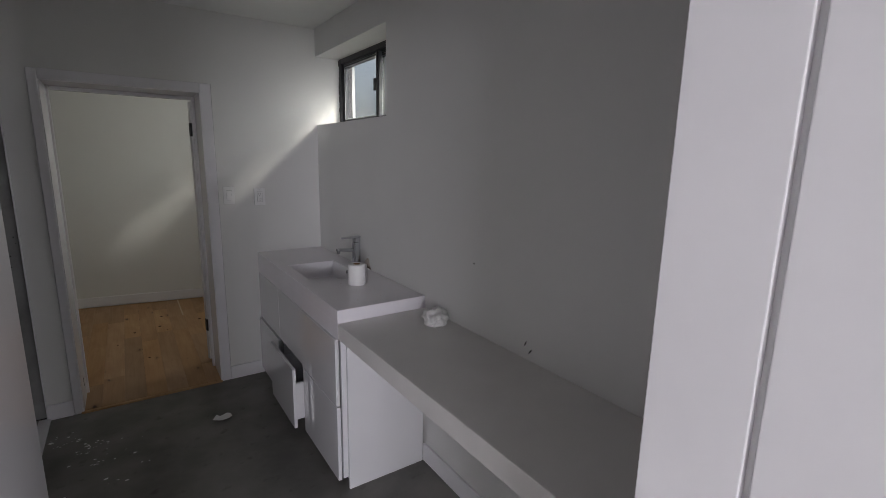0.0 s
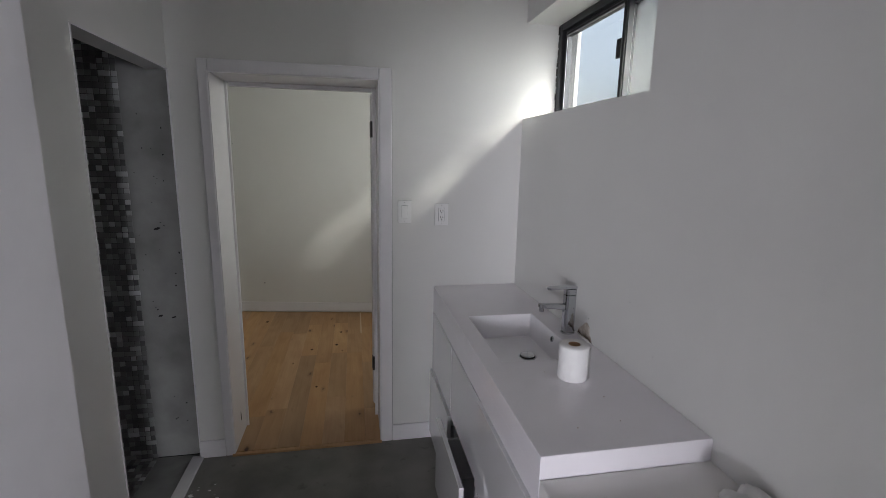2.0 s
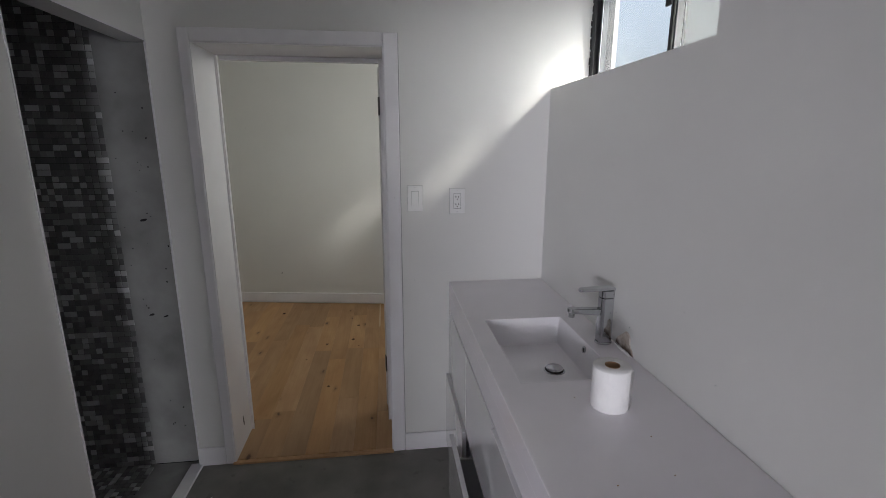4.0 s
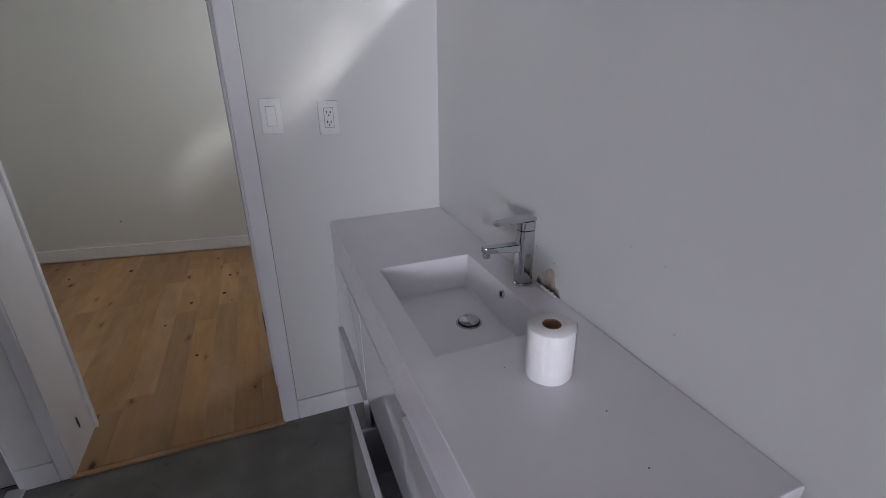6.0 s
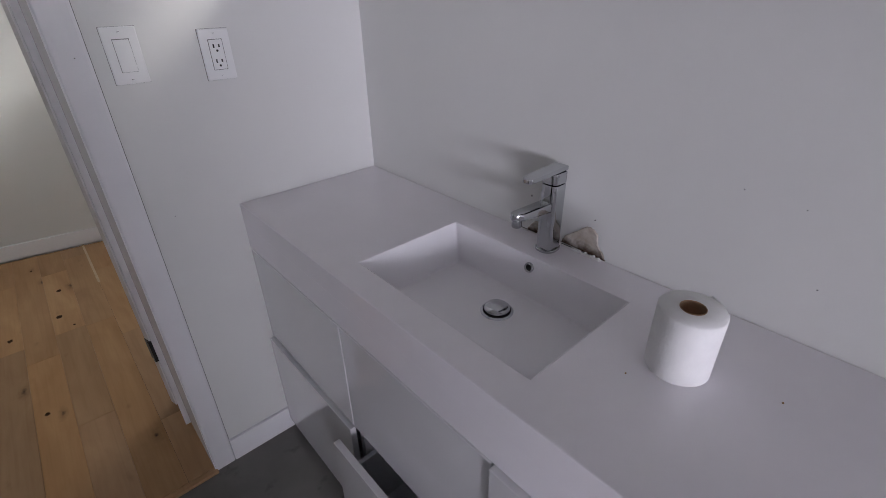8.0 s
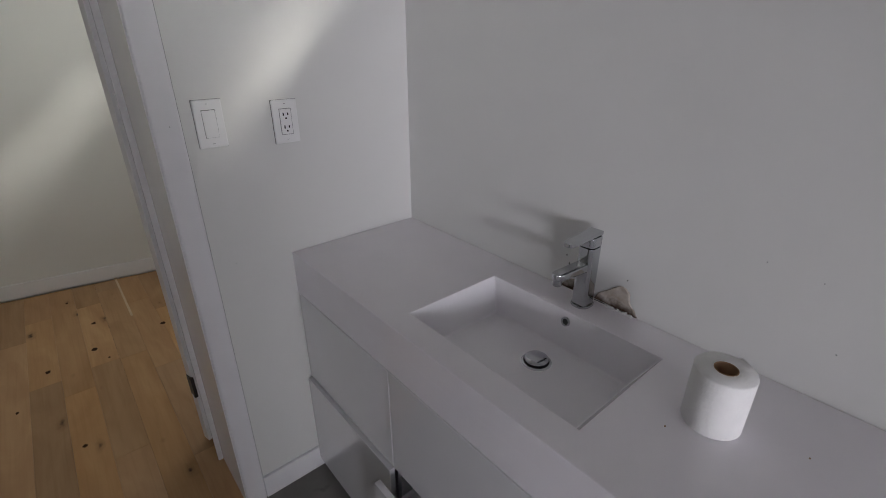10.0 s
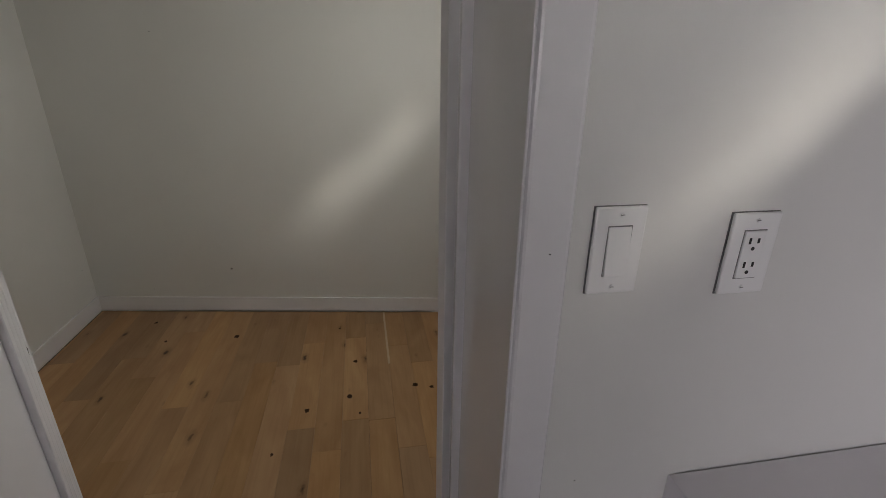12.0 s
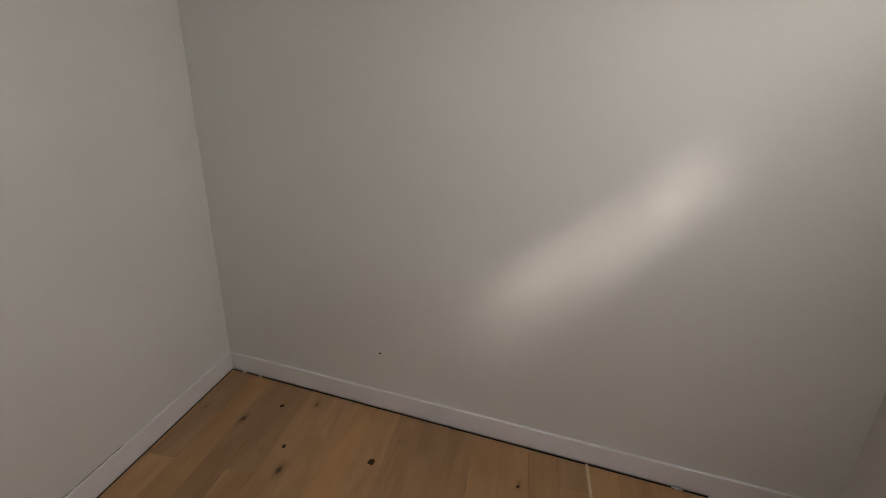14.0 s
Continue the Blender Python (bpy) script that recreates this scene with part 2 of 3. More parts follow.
def prism(outline, z0, z1, bevel=0.0):
    """An outline in x and y, raised from z0 to z1."""
    bm = bmesh.new()
    low = [bm.verts.new((x, y, z0)) for x, y in outline]
    high = [bm.verts.new((x, y, z1)) for x, y in outline]
    bm.faces.new(low[::-1])
    bm.faces.new(high)
    for i in range(len(low)):
        j = (i + 1) % len(low)
        bm.faces.new((low[i], low[j], high[j], high[i]))
    bmesh.ops.recalc_face_normals(bm, faces=bm.faces[:])
    if bevel:
        bmesh.ops.bevel(bm, geom=bm.edges[:], offset=bevel, segments=2, affect="EDGES", profile=0.5)
    return bm


def lathe(profile, steps=40):
    """A closed or open profile of (radius, z) turned round the z axis."""
    bm = bmesh.new()
    rings = []
    for r, z in profile:
        rings.append([bm.verts.new((r * math.cos(2 * math.pi * i / steps), r * math.sin(2 * math.pi * i / steps), z)) for i in range(steps)])
    for a, b in zip(rings, rings[1:]):
        for i in range(steps):
            j = (i + 1) % steps
            bm.faces.new((a[i], a[j], b[j], b[i]))
    return bm


def turn(bm, m):
    bmesh.ops.transform(bm, matrix=m, verts=bm.verts[:])
    return bm


def mesh_of(name, bm, mat, smooth=False):
    me = bpy.data.meshes.new(name)
    bm.to_mesh(me)
    bm.free()
    me.materials.append(mat)
    for p in me.polygons:
        p.use_smooth = smooth
    return me


def part(name, bm, mat, parent, label="", smooth=False):
    ob = new(name, mesh_of(name, bm, mat, smooth))
    ob.parent = parent
    if label:
        ob["label"] = label
    return ob


def structure(name, bm, mat, label, category):
    return tagged(new(name, mesh_of(name, bm, mat)), label, category, kind="structure")


def thing(name, label, category, group=""):
    return tagged(new(name), label, category, group)


# ---------- plan ----------
XE = 1.675          # bathroom east wall
XW = -0.02          # bathroom west wall
YN = 5.70           # bathroom north wall
YB = 6.045          # back room, south face of its space
CEILING = 2.44
T = 0.30            # outer wall thickness
SILL, HEAD = 1.79, 2.257
SILL2, HEAD2 = 1.735, 2.20
DL, DR, DH = 0.152, 0.925, 1.950   # inner doorway
FAR = ((-0.995, 8.247), (1.685, 7.826))

structure("floor", boxes((-0.03, 2.2, -0.1, 2.0, 5.69, 0.0)), FLOOR, "stained dark grey bare concrete bathroom floor", "floor")
structure("floor_hall", boxes((-4.2, -4.9, -0.1, 4.6, 2.2, 0.0)), FLOOR, "grey concrete floor added for the unseen hall", "floor")
structure("ceiling", boxes((-0.3, 2.4, CEILING, 2.1, YN + 0.02, CEILING + 0.12)), CEIL, "plain white painted bathroom ceiling", "ceiling")
structure("ceiling_back_room", boxes((-1.3, YN + 0.02, CEILING, 2.1, 8.6, CEILING + 0.12)), CEIL, "plain white ceiling of the back room", "ceiling")
structure("ceiling_hall", boxes((-4.2, -4.9, CEILING, 4.6, 2.4, CEILING + 0.12)), CEIL, "plain white ceiling added for the unseen hall", "ceiling")
structure("wall_east", boxes(
    (XE, 2.4, 0, XE + T, YN, SILL), (XE, 2.4, SILL, XE + T, 4.618, HEAD), (XE, 2.4, HEAD, XE + T, YN, CEILING)),
    WALL, "white painted wall beside the vanity with a window recess", "wall")
structure("wall_north", boxes(
    (XW, YN, 0, DL - 0.002, 5.9915, CEILING), (XW, 5.9915, 0, 0.113, YB, CEILING), (0.113, 5.9915, DH + 0.002, DL - 0.002, YB, CEILING), (DR + 0.002, YN, 0, XE + T, YB, CEILING), (DL - 0.002, YN, DH + 0.002, DR + 0.002, YB, CEILING)),
    WALL, "thick white painted wall with a doorway", "wall")
structure("wall_west", boxes(
    (XW - 0.1, 4.48, 0, XW, 4.955, CEILING), (XW - 0.1, 4.955, 1.952, XW, YN + 0.03, CEILING)),
    WALL, "white painted wall with a shower opening", "wall")
structure("wall_entry_side", boxes((XW - 0.1, 2.4, 0, 0.13, 4.48, CEILING)), TRIM, "white painted wall that steps out beside the entry", "wall")
structure("wall_south", boxes((0.93, 2.44, 0, XE, 2.56, CEILING), (0.13, 2.44, 2.03, 0.93, 2.56, CEILING)), WALL, "white wall with the entry doorway", "wall")
# unseen hall behind the entry, sized and opened to hold the fill lamps
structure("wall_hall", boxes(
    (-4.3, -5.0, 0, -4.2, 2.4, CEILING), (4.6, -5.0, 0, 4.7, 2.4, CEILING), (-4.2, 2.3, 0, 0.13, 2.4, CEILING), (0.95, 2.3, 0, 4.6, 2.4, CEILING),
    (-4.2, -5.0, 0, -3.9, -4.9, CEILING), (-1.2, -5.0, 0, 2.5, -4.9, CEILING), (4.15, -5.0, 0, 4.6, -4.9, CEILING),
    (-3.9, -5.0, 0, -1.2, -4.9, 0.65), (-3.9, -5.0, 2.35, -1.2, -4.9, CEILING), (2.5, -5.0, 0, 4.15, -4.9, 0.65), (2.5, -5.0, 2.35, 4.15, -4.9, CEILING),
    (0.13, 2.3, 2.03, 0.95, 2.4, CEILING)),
    WALL, "plain white walls of the unseen hall with two added openings", "wall")
# back room
structure("wall_back_west", boxes((-1.15, YB, 0, -0.995, 8.6, CEILING)), WALL, "white painted side wall of the back room", "wall")
structure("wall_back_east", boxes(
    (1.685, YB, 0, 1.685 + T, 8.3, SILL2), (1.685, YB, SILL2, 1.685 + T, 6.08, HEAD2), (1.685, YB, HEAD2, 1.685 + T, 8.3, CEILING), (1.685, 7.14, SILL2, 1.685 + T, 8.3, HEAD2)),
    WALL, "white painted side wall with a high window", "wall")
structure("wall_back_south", boxes((-1.15, YB - 0.15, 0, XW, YB, CEILING)), WALL, "white painted wall beside the doorway", "wall")
structure("wall_back_far", prism([FAR[0], FAR[1], (1.985, 7.95), (1.985, 8.4), (-1.15, 8.6), (-1.15, 8.27)], 0, CEILING), WALL,
          "white painted far wall lit by a soft streak of daylight", "wall")
# unseen overhang, added only to limit the light that enters both windows
structure("unseen_eave", boxes((1.975, 2.2, 2.56, 2.31, 8.7, 2.66), (1.6, 2.2, 2.56, 1.975, 8.7, 2.66), (2.31, 2.2, 2.50, 2.34, 8.7, 2.68)), TRIM, "white overhang added unseen outside the windows to cut high light", "roof")
structure("ground", boxes((-60, -60, -0.4, 60, 60, -0.12)), GROUND, "bare dry ground outside the house", "ground")


# ---------- windows ----------
def sliding_window(name, y0, y1, x, sill, head, label):
    """Black sliding window in the plane x, seen from inside; the sash stands towards y1."""
    w = tagged(new(name), label, "window", kind="structure")
    z0, z1, mid = sill - 0.005, head + 0.002, y0 + (y1 - y0) * 0.5
    part("window_frame", boxes((x, y0, z0, x + 0.09, y0 + 0.035, z1), (x, y1 - 0.035, z0, x + 0.09, y1, z1),
                               (x, y0 + 0.035, z0, x + 0.09, y1 - 0.035, z0 + 0.03), (x, y0 + 0.035, z1 - 0.035, x + 0.09, y1 - 0.035, z1), bevel=0.003), BLACKAL, w, "black aluminium frame")
    for k, (a, b, xs, n) in enumerate(((mid - 0.02, y1 - 0.036, x + 0.02, "sliding_sash"), (y0 + 0.036, mid + 0.02, x + 0.052, "fixed_sash"))):
        za, zb = z0 + 0.031, z1 - 0.036
        s = part(n, boxes((xs, a, za, xs + 0.025, a + 0.03, zb), (xs, b - 0.03, za, xs + 0.025, b, zb),
                          (xs, a + 0.03, za, xs + 0.025, b - 0.03, za + 0.025), (xs, a + 0.03, zb - 0.03, xs + 0.025, b - 0.03, zb), bevel=0.002), SASH, w, "dark grey aluminium sash rails")
        ia, ib, ja, jb = a + 0.024, b - 0.024, za + 0.019, zb - 0.024
        part("glazing_bead", boxes((xs - 0.004, ia, ja, xs - 0.0005, ia + 0.0035, jb), (xs - 0.004, ib - 0.006, ja, xs - 0.0005, ib, jb),
                                   (xs - 0.004, ia + 0.006, ja, xs - 0.0005, ib - 0.006, ja + 0.006), (xs - 0.004, ia + 0.006, jb - 0.006, xs - 0.0005, ib - 0.006, jb), bevel=0.001), GREYAL, s, "pale grey bead round the pane")
        part("gasket", boxes((xs - 0.002, ia - 0.010, ja, xs - 0.0006, ia - 0.006, jb), (xs - 0.002, ib + 0.006, ja, xs - 0.0006, ib + 0.010, jb),
                             (xs - 0.002, ia, jb + 0.006, xs - 0.0006, ib, jb + 0.010)), DARK, s, "black rubber gasket")
        for d in (0.004, 0.015):
            part("channel", boxes((xs - 0.0012, a + d, za + d, xs - 0.0003, a + d + 0.0035, zb - d), (xs - 0.0012, b - d - 0.0035, za + d, xs - 0.0003, b - d, zb - d),
                                  (xs - 0.0012, a + d + 0.0035, zb - d - 0.0035, xs - 0.0003, b - d - 0.0035, zb - d)), DARK, s, "dark channel along the sash rail")
        g = part("pane", boxes((xs + 0.01, a + 0.028, za + 0.023, xs + 0.014, b - 0.028, zb - 0.028)), ROUGHGLASS if k else GLASS, s, "rough grey pane" if k else "")
        g.visible_shadow = False
    part("meeting_stile", boxes((x + 0.008, mid - 0.022, z0 + 0.032, x + 0.0155, mid - 0.004, z1 - 0.037), bevel=0.002), DARK, w, "black meeting stile")
    part("latch", boxes((x - 0.002, mid - 0.016, (z0 + z1) / 2 - 0.035, x + 0.0078, mid + 0.016, (z0 + z1) / 2 + 0.04), bevel=0.003), DARK, w, "black sash latch")
    rng = random.Random(y0)
    seam = bmesh.new()
    z = z0
    while z < z1 - 0.03:
        h = rng.uniform(0.012, 0.05)
        d = rng.uniform(0.001, 0.005)
        one = boxes((x - d, y1 - 0.0035, z, x - 0.0002, y1 - 0.0005, min(z + h, z1)))
        me = bpy.data.meshes.new("tmp")
        one.to_mesh(me)
        one.free()
        seam.from_mesh(me)
        bpy.data.meshes.remove(me)
        z += h + rng.uniform(0.002, 0.012)
    part("seam", seam, DARK, w, "ragged dark seam between frame and wall")
    return w


sliding_window("window_1", 4.53, YN - 0.002, 1.85, SILL, HEAD, "high black aluminium sliding window in a deep recess")
sliding_window("window_2", 6.082, 7.138, 1.86, SILL2, HEAD2, "high black aluminium sliding window of the back room")

# ---------- trim ----------
def casing(name, x0, x1, label):
    """A flat door casing with an eased inner bead on the bathroom side."""
    bm = boxes((x0, YN - 0.015, 0, x1, YN - 0.0005, DH + 0.056), bevel=0.007, segments=3)
    return tagged(new(name, mesh_of(name, bm, TRIM)), label, "door casing", kind="structure")


casing("trim_casing_right", DR, 0.990, "white enamelled door casing beside the switch")
casing("trim_casing_left", 0.105, DL, "white enamelled door casing beside the shower")
structure("trim_casing_gap", boxes((0.9901, YN - 0.0035, 0.096, 0.9915, YN - 0.0002, DH + 0.056)), SHADOWGAP, "thin dark gap between door casing and wall", "trim")
structure("trim_casing_head", boxes((DL, YN - 0.015, DH, DR, YN - 0.0005, DH + 0.056), bevel=0.004), TRIM, "white enamelled head casing over the doorway", "door casing")


def door_jamb(name, x, side, label):
    """Deep jamb lining with a moulded stop and a rabbet for the door; side is +1 where the lining lies at larger x."""
    j = tagged(new(name), label, "door jamb", kind="structure")
    part("lining", boxes((x, YN - 0.012, 0.002, x - side * 0.004, 5.955, DH - 0.004), bevel=0.0015), TRIM, j)
    deep = 1.0 if side > 0 else 0.8
    for y, proud in ((5.9550, 0.021), (5.9675, 0.017), (5.9800, 0.013)):
        part("stop_bead", boxes((x, y, 0.002, x - side * proud * deep, y + 0.0112, DH - 0.004), bevel=0.0032, segments=3), TRIM, j, "rounded bead of the moulded door stop")
    xr = x if side > 0 else x - 0.037
    part("rabbet", boxes((xr, 5.9925, 0.002, xr - side * 0.004, YB + 0.010, DH - 0.004), bevel=0.0015), TRIM, j)
    return j


door_jamb("trim_jamb_right", DR + 0.001, 1, "white painted jamb with a moulded stop")
lj = door_jamb("trim_jamb_left", DL - 0.001, -1, "white painted jamb with a torn latch hole")
part("latch_hole", prism([(0, -0.018), (0.009, -0.012), (0.011, 0.004), (0.006, 0.02), (-0.004, 0.013), (-0.006, -0.008)], 0, 0.002), DARK, lj, "dark torn latch hole").matrix_local = pose(DL - 0.0338, 6.036, 1.02, 90, 0, 90)
part("gouge", prism([(-0.004, 0.03), (0.003, 0.026), (0.009, -0.012), (0.006, -0.03), (-0.003, -0.024), (-0.006, 0.008)], 0, 0.001), DARK, lj, "dark gouge in the paint").matrix_local = pose(DL + 0.0032, 5.84, 0.14, 90, 0, 90)

# the door, swung right back into the room behind
door = thing("door", "white painted door swung open against the wall", "door")
door.matrix_world = pose(0.904, 6.062, 0, 0, 0, 14)
leaf = part("leaf", boxes((0.0, 0.0, 0.03, 0.745, 0.036, 1.925), bevel=0.002), TRIM, door)
for z in (0.26, 1.69):
    part("hinge", boxes((-0.003, 0.004, z, 0.0, 0.032, z + 0.09), (-0.008, -0.008, z, 0.004, 0.004, z + 0.09), bevel=0.001), BLACKAL, door, "black steel hinge")
structure("trim_jamb_head", boxes((DL + 0.004, YN - 0.012, DH - 0.004, DR - 0.004, YB + 0.01, DH), (DL + 0.022, 5.955, DH - 0.026, DR - 0.022, 5.99, DH - 0.0045), bevel=0.003), TRIM, "white head jamb with a stop", "door jamb")
structure("baseboard_north", boxes((0.990, YN - 0.013, 0.0, 1.232, YN - 0.0005, 0.095), bevel=0.003), TRIM, "white painted baseboard beside the vanity", "baseboard")
structure("baseboard_corner", boxes((XW, YN - 0.013, 0.0, 0.105, YN - 0.0005, 0.095), bevel=0.003), TRIM, "short white baseboard beside the shower", "baseboard")
structure("baseboard_east", boxes((XE - 0.014, 2.56, 0.0, XE - 0.0005, 4.19, 0.10), bevel=0.003), TRIM, "white painted baseboard under the bench", "baseboard")
structure("baseboard_back_west", boxes((-0.995, YB, 0.0155, -0.981, 8.235, 0.112), bevel=0.003), TRIM, "white baseboard along the side wall", "baseboard")
structure("baseboard_back_east", boxes((1.671, YB, 0.0155, 1.685, 7.822, 0.112), bevel=0.003), TRIM, "white baseboard along the side wall", "baseboard")
structure("baseboard_back_far", prism([FAR[0], (-0.995, 8.233), (1.685, 7.812), FAR[1]], 0.0155, 0.112, bevel=0.003), TRIM, "white baseboard along the far wall", "baseboard")

# entry jamb
e = tagged(new("trim_entry_jamb"), "white glossy entry door jamb with a stop bead", "door jamb", kind="structure")
part("lining", boxes((0.91, 2.470, 0, 0.9295, 2.565, 2.03), bevel=0.0015, segments=2), TRIM, e)
part("stop", boxes((0.909, 2.30, 0, 0.9295, 2.4625, 2.03), bevel=0.002, segments=3), TRIM, e)
part("groove", boxes((0.919, 2.4625, 0, 0.9295, 2.470, 2.03)), TRIM, e, "caulked groove between lining and stop")

# ---------- bathroom: vanity ----------
CT = 0.90
CX, CY0, CY1 = 1.215, 4.205, YN - 0.0015
SX0, SX1, SY0, SY1 = 1.284, 1.575, 4.711, 5.186


def countertop():
    c = thing("countertop", "white solid-surface vanity countertop with a deep front apron", "countertop")
    x1 = XE - 0.001
    bm = bmesh.new()
    outer, inner = ((CX, CY0), (x1, CY0), (x1, CY1), (CX, CY1)), ((SX0, SY0), (SX1, SY0), (SX1, SY1), (SX0, SY1))
    rings = [[bm.verts.new((x, y, z)) for x, y in loop] for loop in (outer, inner) for z in (CT, 0.838)]
    ot, ob, it, ib = rings
    for k in range(4):
        n = (k + 1) % 4
        for quad in ((ot[k], ot[n], it[n], it[k]), (ob[n], ob[k], ib[k], ib[n]), (ob[k], ob[n], ot[n], ot[k]), (it[k], it[n], ib[n], ib[k])):
            bm.faces.new(quad)
    lips = [e for e in bm.edges if all(v in ot for v in e.verts) or all(v in it for v in e.verts)]
    bmesh.ops.bevel(bm, geom=lips, offset=0.0025, segments=3, affect="EDGES", profile=0.5)
    bmesh.ops.recalc_face_normals(bm, faces=bm.faces[:])
    part("slab", bm, STONE, c)
    part("apron", boxes((CX, CY0, 0.760, CX + 0.02, CY1, 0.8382), bevel=0.001), STONE, c)
    return c


def basin():
    """Rectangular integrated basin with sloped ends."""
    b = thing("sink_basin", "white rectangular basin set into the vanity countertop", "sink")
    bm = bmesh.new()
    top = [(SX0, SY0), (SX1, SY0), (SX1, SY1), (SX0, SY1)]
    low = [(SX0 + 0.018, SY0 + 0.05), (SX1 - 0.02, SY0 + 0.05), (SX1 - 0.02, SY1 - 0.03), (SX0 + 0.018, SY1 - 0.03)]
    zt, zb = CT - 0.003, 0.806
    v1 = [bm.verts.new((x, y, zt)) for x, y in top]
    v2 = [bm.verts.new((x, y, zb)) for x, y in low]
    for i in range(4):
        j = (i + 1) % 4
        bm.faces.new((v1[i], v2[i], v2[j], v1[j]))
    bm.faces.new(v2)
    bmesh.ops.bevel(bm, geom=[e for e in bm.edges if not (e.verts[0] in v1 and e.verts[1] in v1)], offset=0.005, segments=4, affect="EDGES", profile=0.5)
    bmesh.ops.recalc_face_normals(bm, faces=bm.faces[:])
    for f in bm.faces:
        if f.normal.z < -0.1:
            f.normal_flip()
    bowl = part("bowl", bm, CERAMIC, b)
    for p in bowl.data.polygons:
        p.use_smooth = p.area < 0.004
    d = turn(lathe([(0.0, 0.012), (0.024, 0.0115), (0.0285, 0.008), (0.029, 0.005), (0.026, 0.004), (0.018, 0.0035), (0.018, 0.0), (0.034, 0.0), (0.036, -0.002)]), pose(1.47, 4.945, zb + 0.002))
    part("drain_plug", d, CHROME, b, "round chrome pop-up drain", True)
    # dark ring that stands in for the shading on and round the chrome plug
    part("drain_shade_ring", turn(lathe([(0.0255, 0.0042), (0.0302, 0.0036), (0.0305, 0.0)]), pose(1.47, 4.945, zb + 0.002)), DARK, b, "dark ring painted as shade round the drain plug", True)
    o = turn(lathe([(0.0, 0.001), (0.008, 0.001), (0.008, 0.004), (0.0115, 0.004), (0.012, 0.0)], 24), pose(SX1 - 0.006, 4.942, 0.876, 0, -77, 0))
    part("overflow_ring", o, CHROME, b, "chrome overflow ring", True)
    h = turn(lathe([(0.0, 0.002), (0.0078, 0.002)], 24), pose(SX1 - 0.0061, 4.942, 0.876, 0, -77, 0))
    part("overflow_hole", h, DARK, b, "dark overflow hole")
    return b


def front(name, y0, y1, z0, z1, x, parent, label=""):
    return part(name, boxes((x, y0 + 0.002, z0, x + 0.018, y1 - 0.002, z1), bevel=0.002), LACQUER, parent, label)


def vanity():
    v = thing("vanity_cabinet", "white gloss lacquered vanity cabinet with one drawer pulled open", "cabinet")
    yd = (CY1 - 0.01, 5.19, 4.718, 4.212)
    for y in (4.214, 4.71, 5.182, CY1 - 0.018):
        part("side_panel", boxes((1.2305, y, 0.05, XE - 0.003, y + 0.017, 0.757 if 4.3 < y < 5.5 else 0.836)), LACQUER, v)
    part("bottom_panel", boxes((1.246, 4.232, 0.05, XE - 0.004, CY1 - 0.02, 0.066)), LACQUER, v)
    part("back_panel", boxes((1.655, 4.232, 0.067, XE - 0.004, CY1 - 0.02, 0.757)), INSIDE, v)
    part("rail", boxes((1.246, 4.232, 0.74, 1.28, CY1 - 0.02, 0.757)), LACQUER, v)
    part("plinth", boxes((1.275, 4.22, 0.0, 1.295, CY1 - 0.002, 0.05)), LACQUER, v)
    xf = 1.212
    for i in range(3):
        a, b = yd[i + 1], yd[i]
        front("drawer_front", a, b, 0.432, 0.7592, xf - (0.009 if i == 2 else 0.0), v)
        if i != 1:
            front("drawer_front", a, b, 0.045, 0.425, xf - (0.012 if i == 0 else 0.007), v)
    a, b = yd[2], yd[1]
    d = front("open_drawer", a, b, 0.072, 0.425, 1.148, v, "drawer pulled a hand's width open")
    part("drawer_side", boxes((1.167, a + 0.022, 0.11, 1.62, a + 0.036, 0.33), bevel=0.002), LACQUER, d)
    part("drawer_side", boxes((1.167, b - 0.036, 0.11, 1.62, b - 0.022, 0.33), bevel=0.002), LACQUER, d)
    part("drawer_bottom", boxes((1.167, a + 0.036, 0.11, 1.62, b - 0.036, 0.122)), INSIDE, d)
    part("drawer_back", boxes((1.606, a + 0.036, 0.122, 1.62, b - 0.036, 0.33)), INSIDE, d)
    return v


def bench():
    b = thing("bench_counter", "low warm-white bench counter along the wall", "counter")
    part("top", boxes((CX, 2.562, 0.765, XE - 0.001, 4.2035, 0.84), bevel=0.003), BENCHTOP, b)
    part("end_panel", boxes((1.25, 4.186, 0.0, XE - 0.016, 4.204, 0.7645), bevel=0.0015), LACQUER, b, "white support panel")
    return b


countertop()
basin()
vanity()
bench()


# ---------- on the vanity ----------
def rounded(x0, x1, y0, y1, r, steps=5):
    """Outline of a rectangle with rounded corners."""
    pts = []
    for cx, cy, a in ((x1 - r, y1 - r, 0), (x0 + r, y1 - r, 90), (x0 + r, y0 + r, 180), (x1 - r, y0 + r, 270)):
        pts += [(cx + r * math.cos(radians(a + 90 * i / steps)), cy + r * math.sin(radians(a + 90 * i / steps))) for i in range(steps + 1)]
    return pts


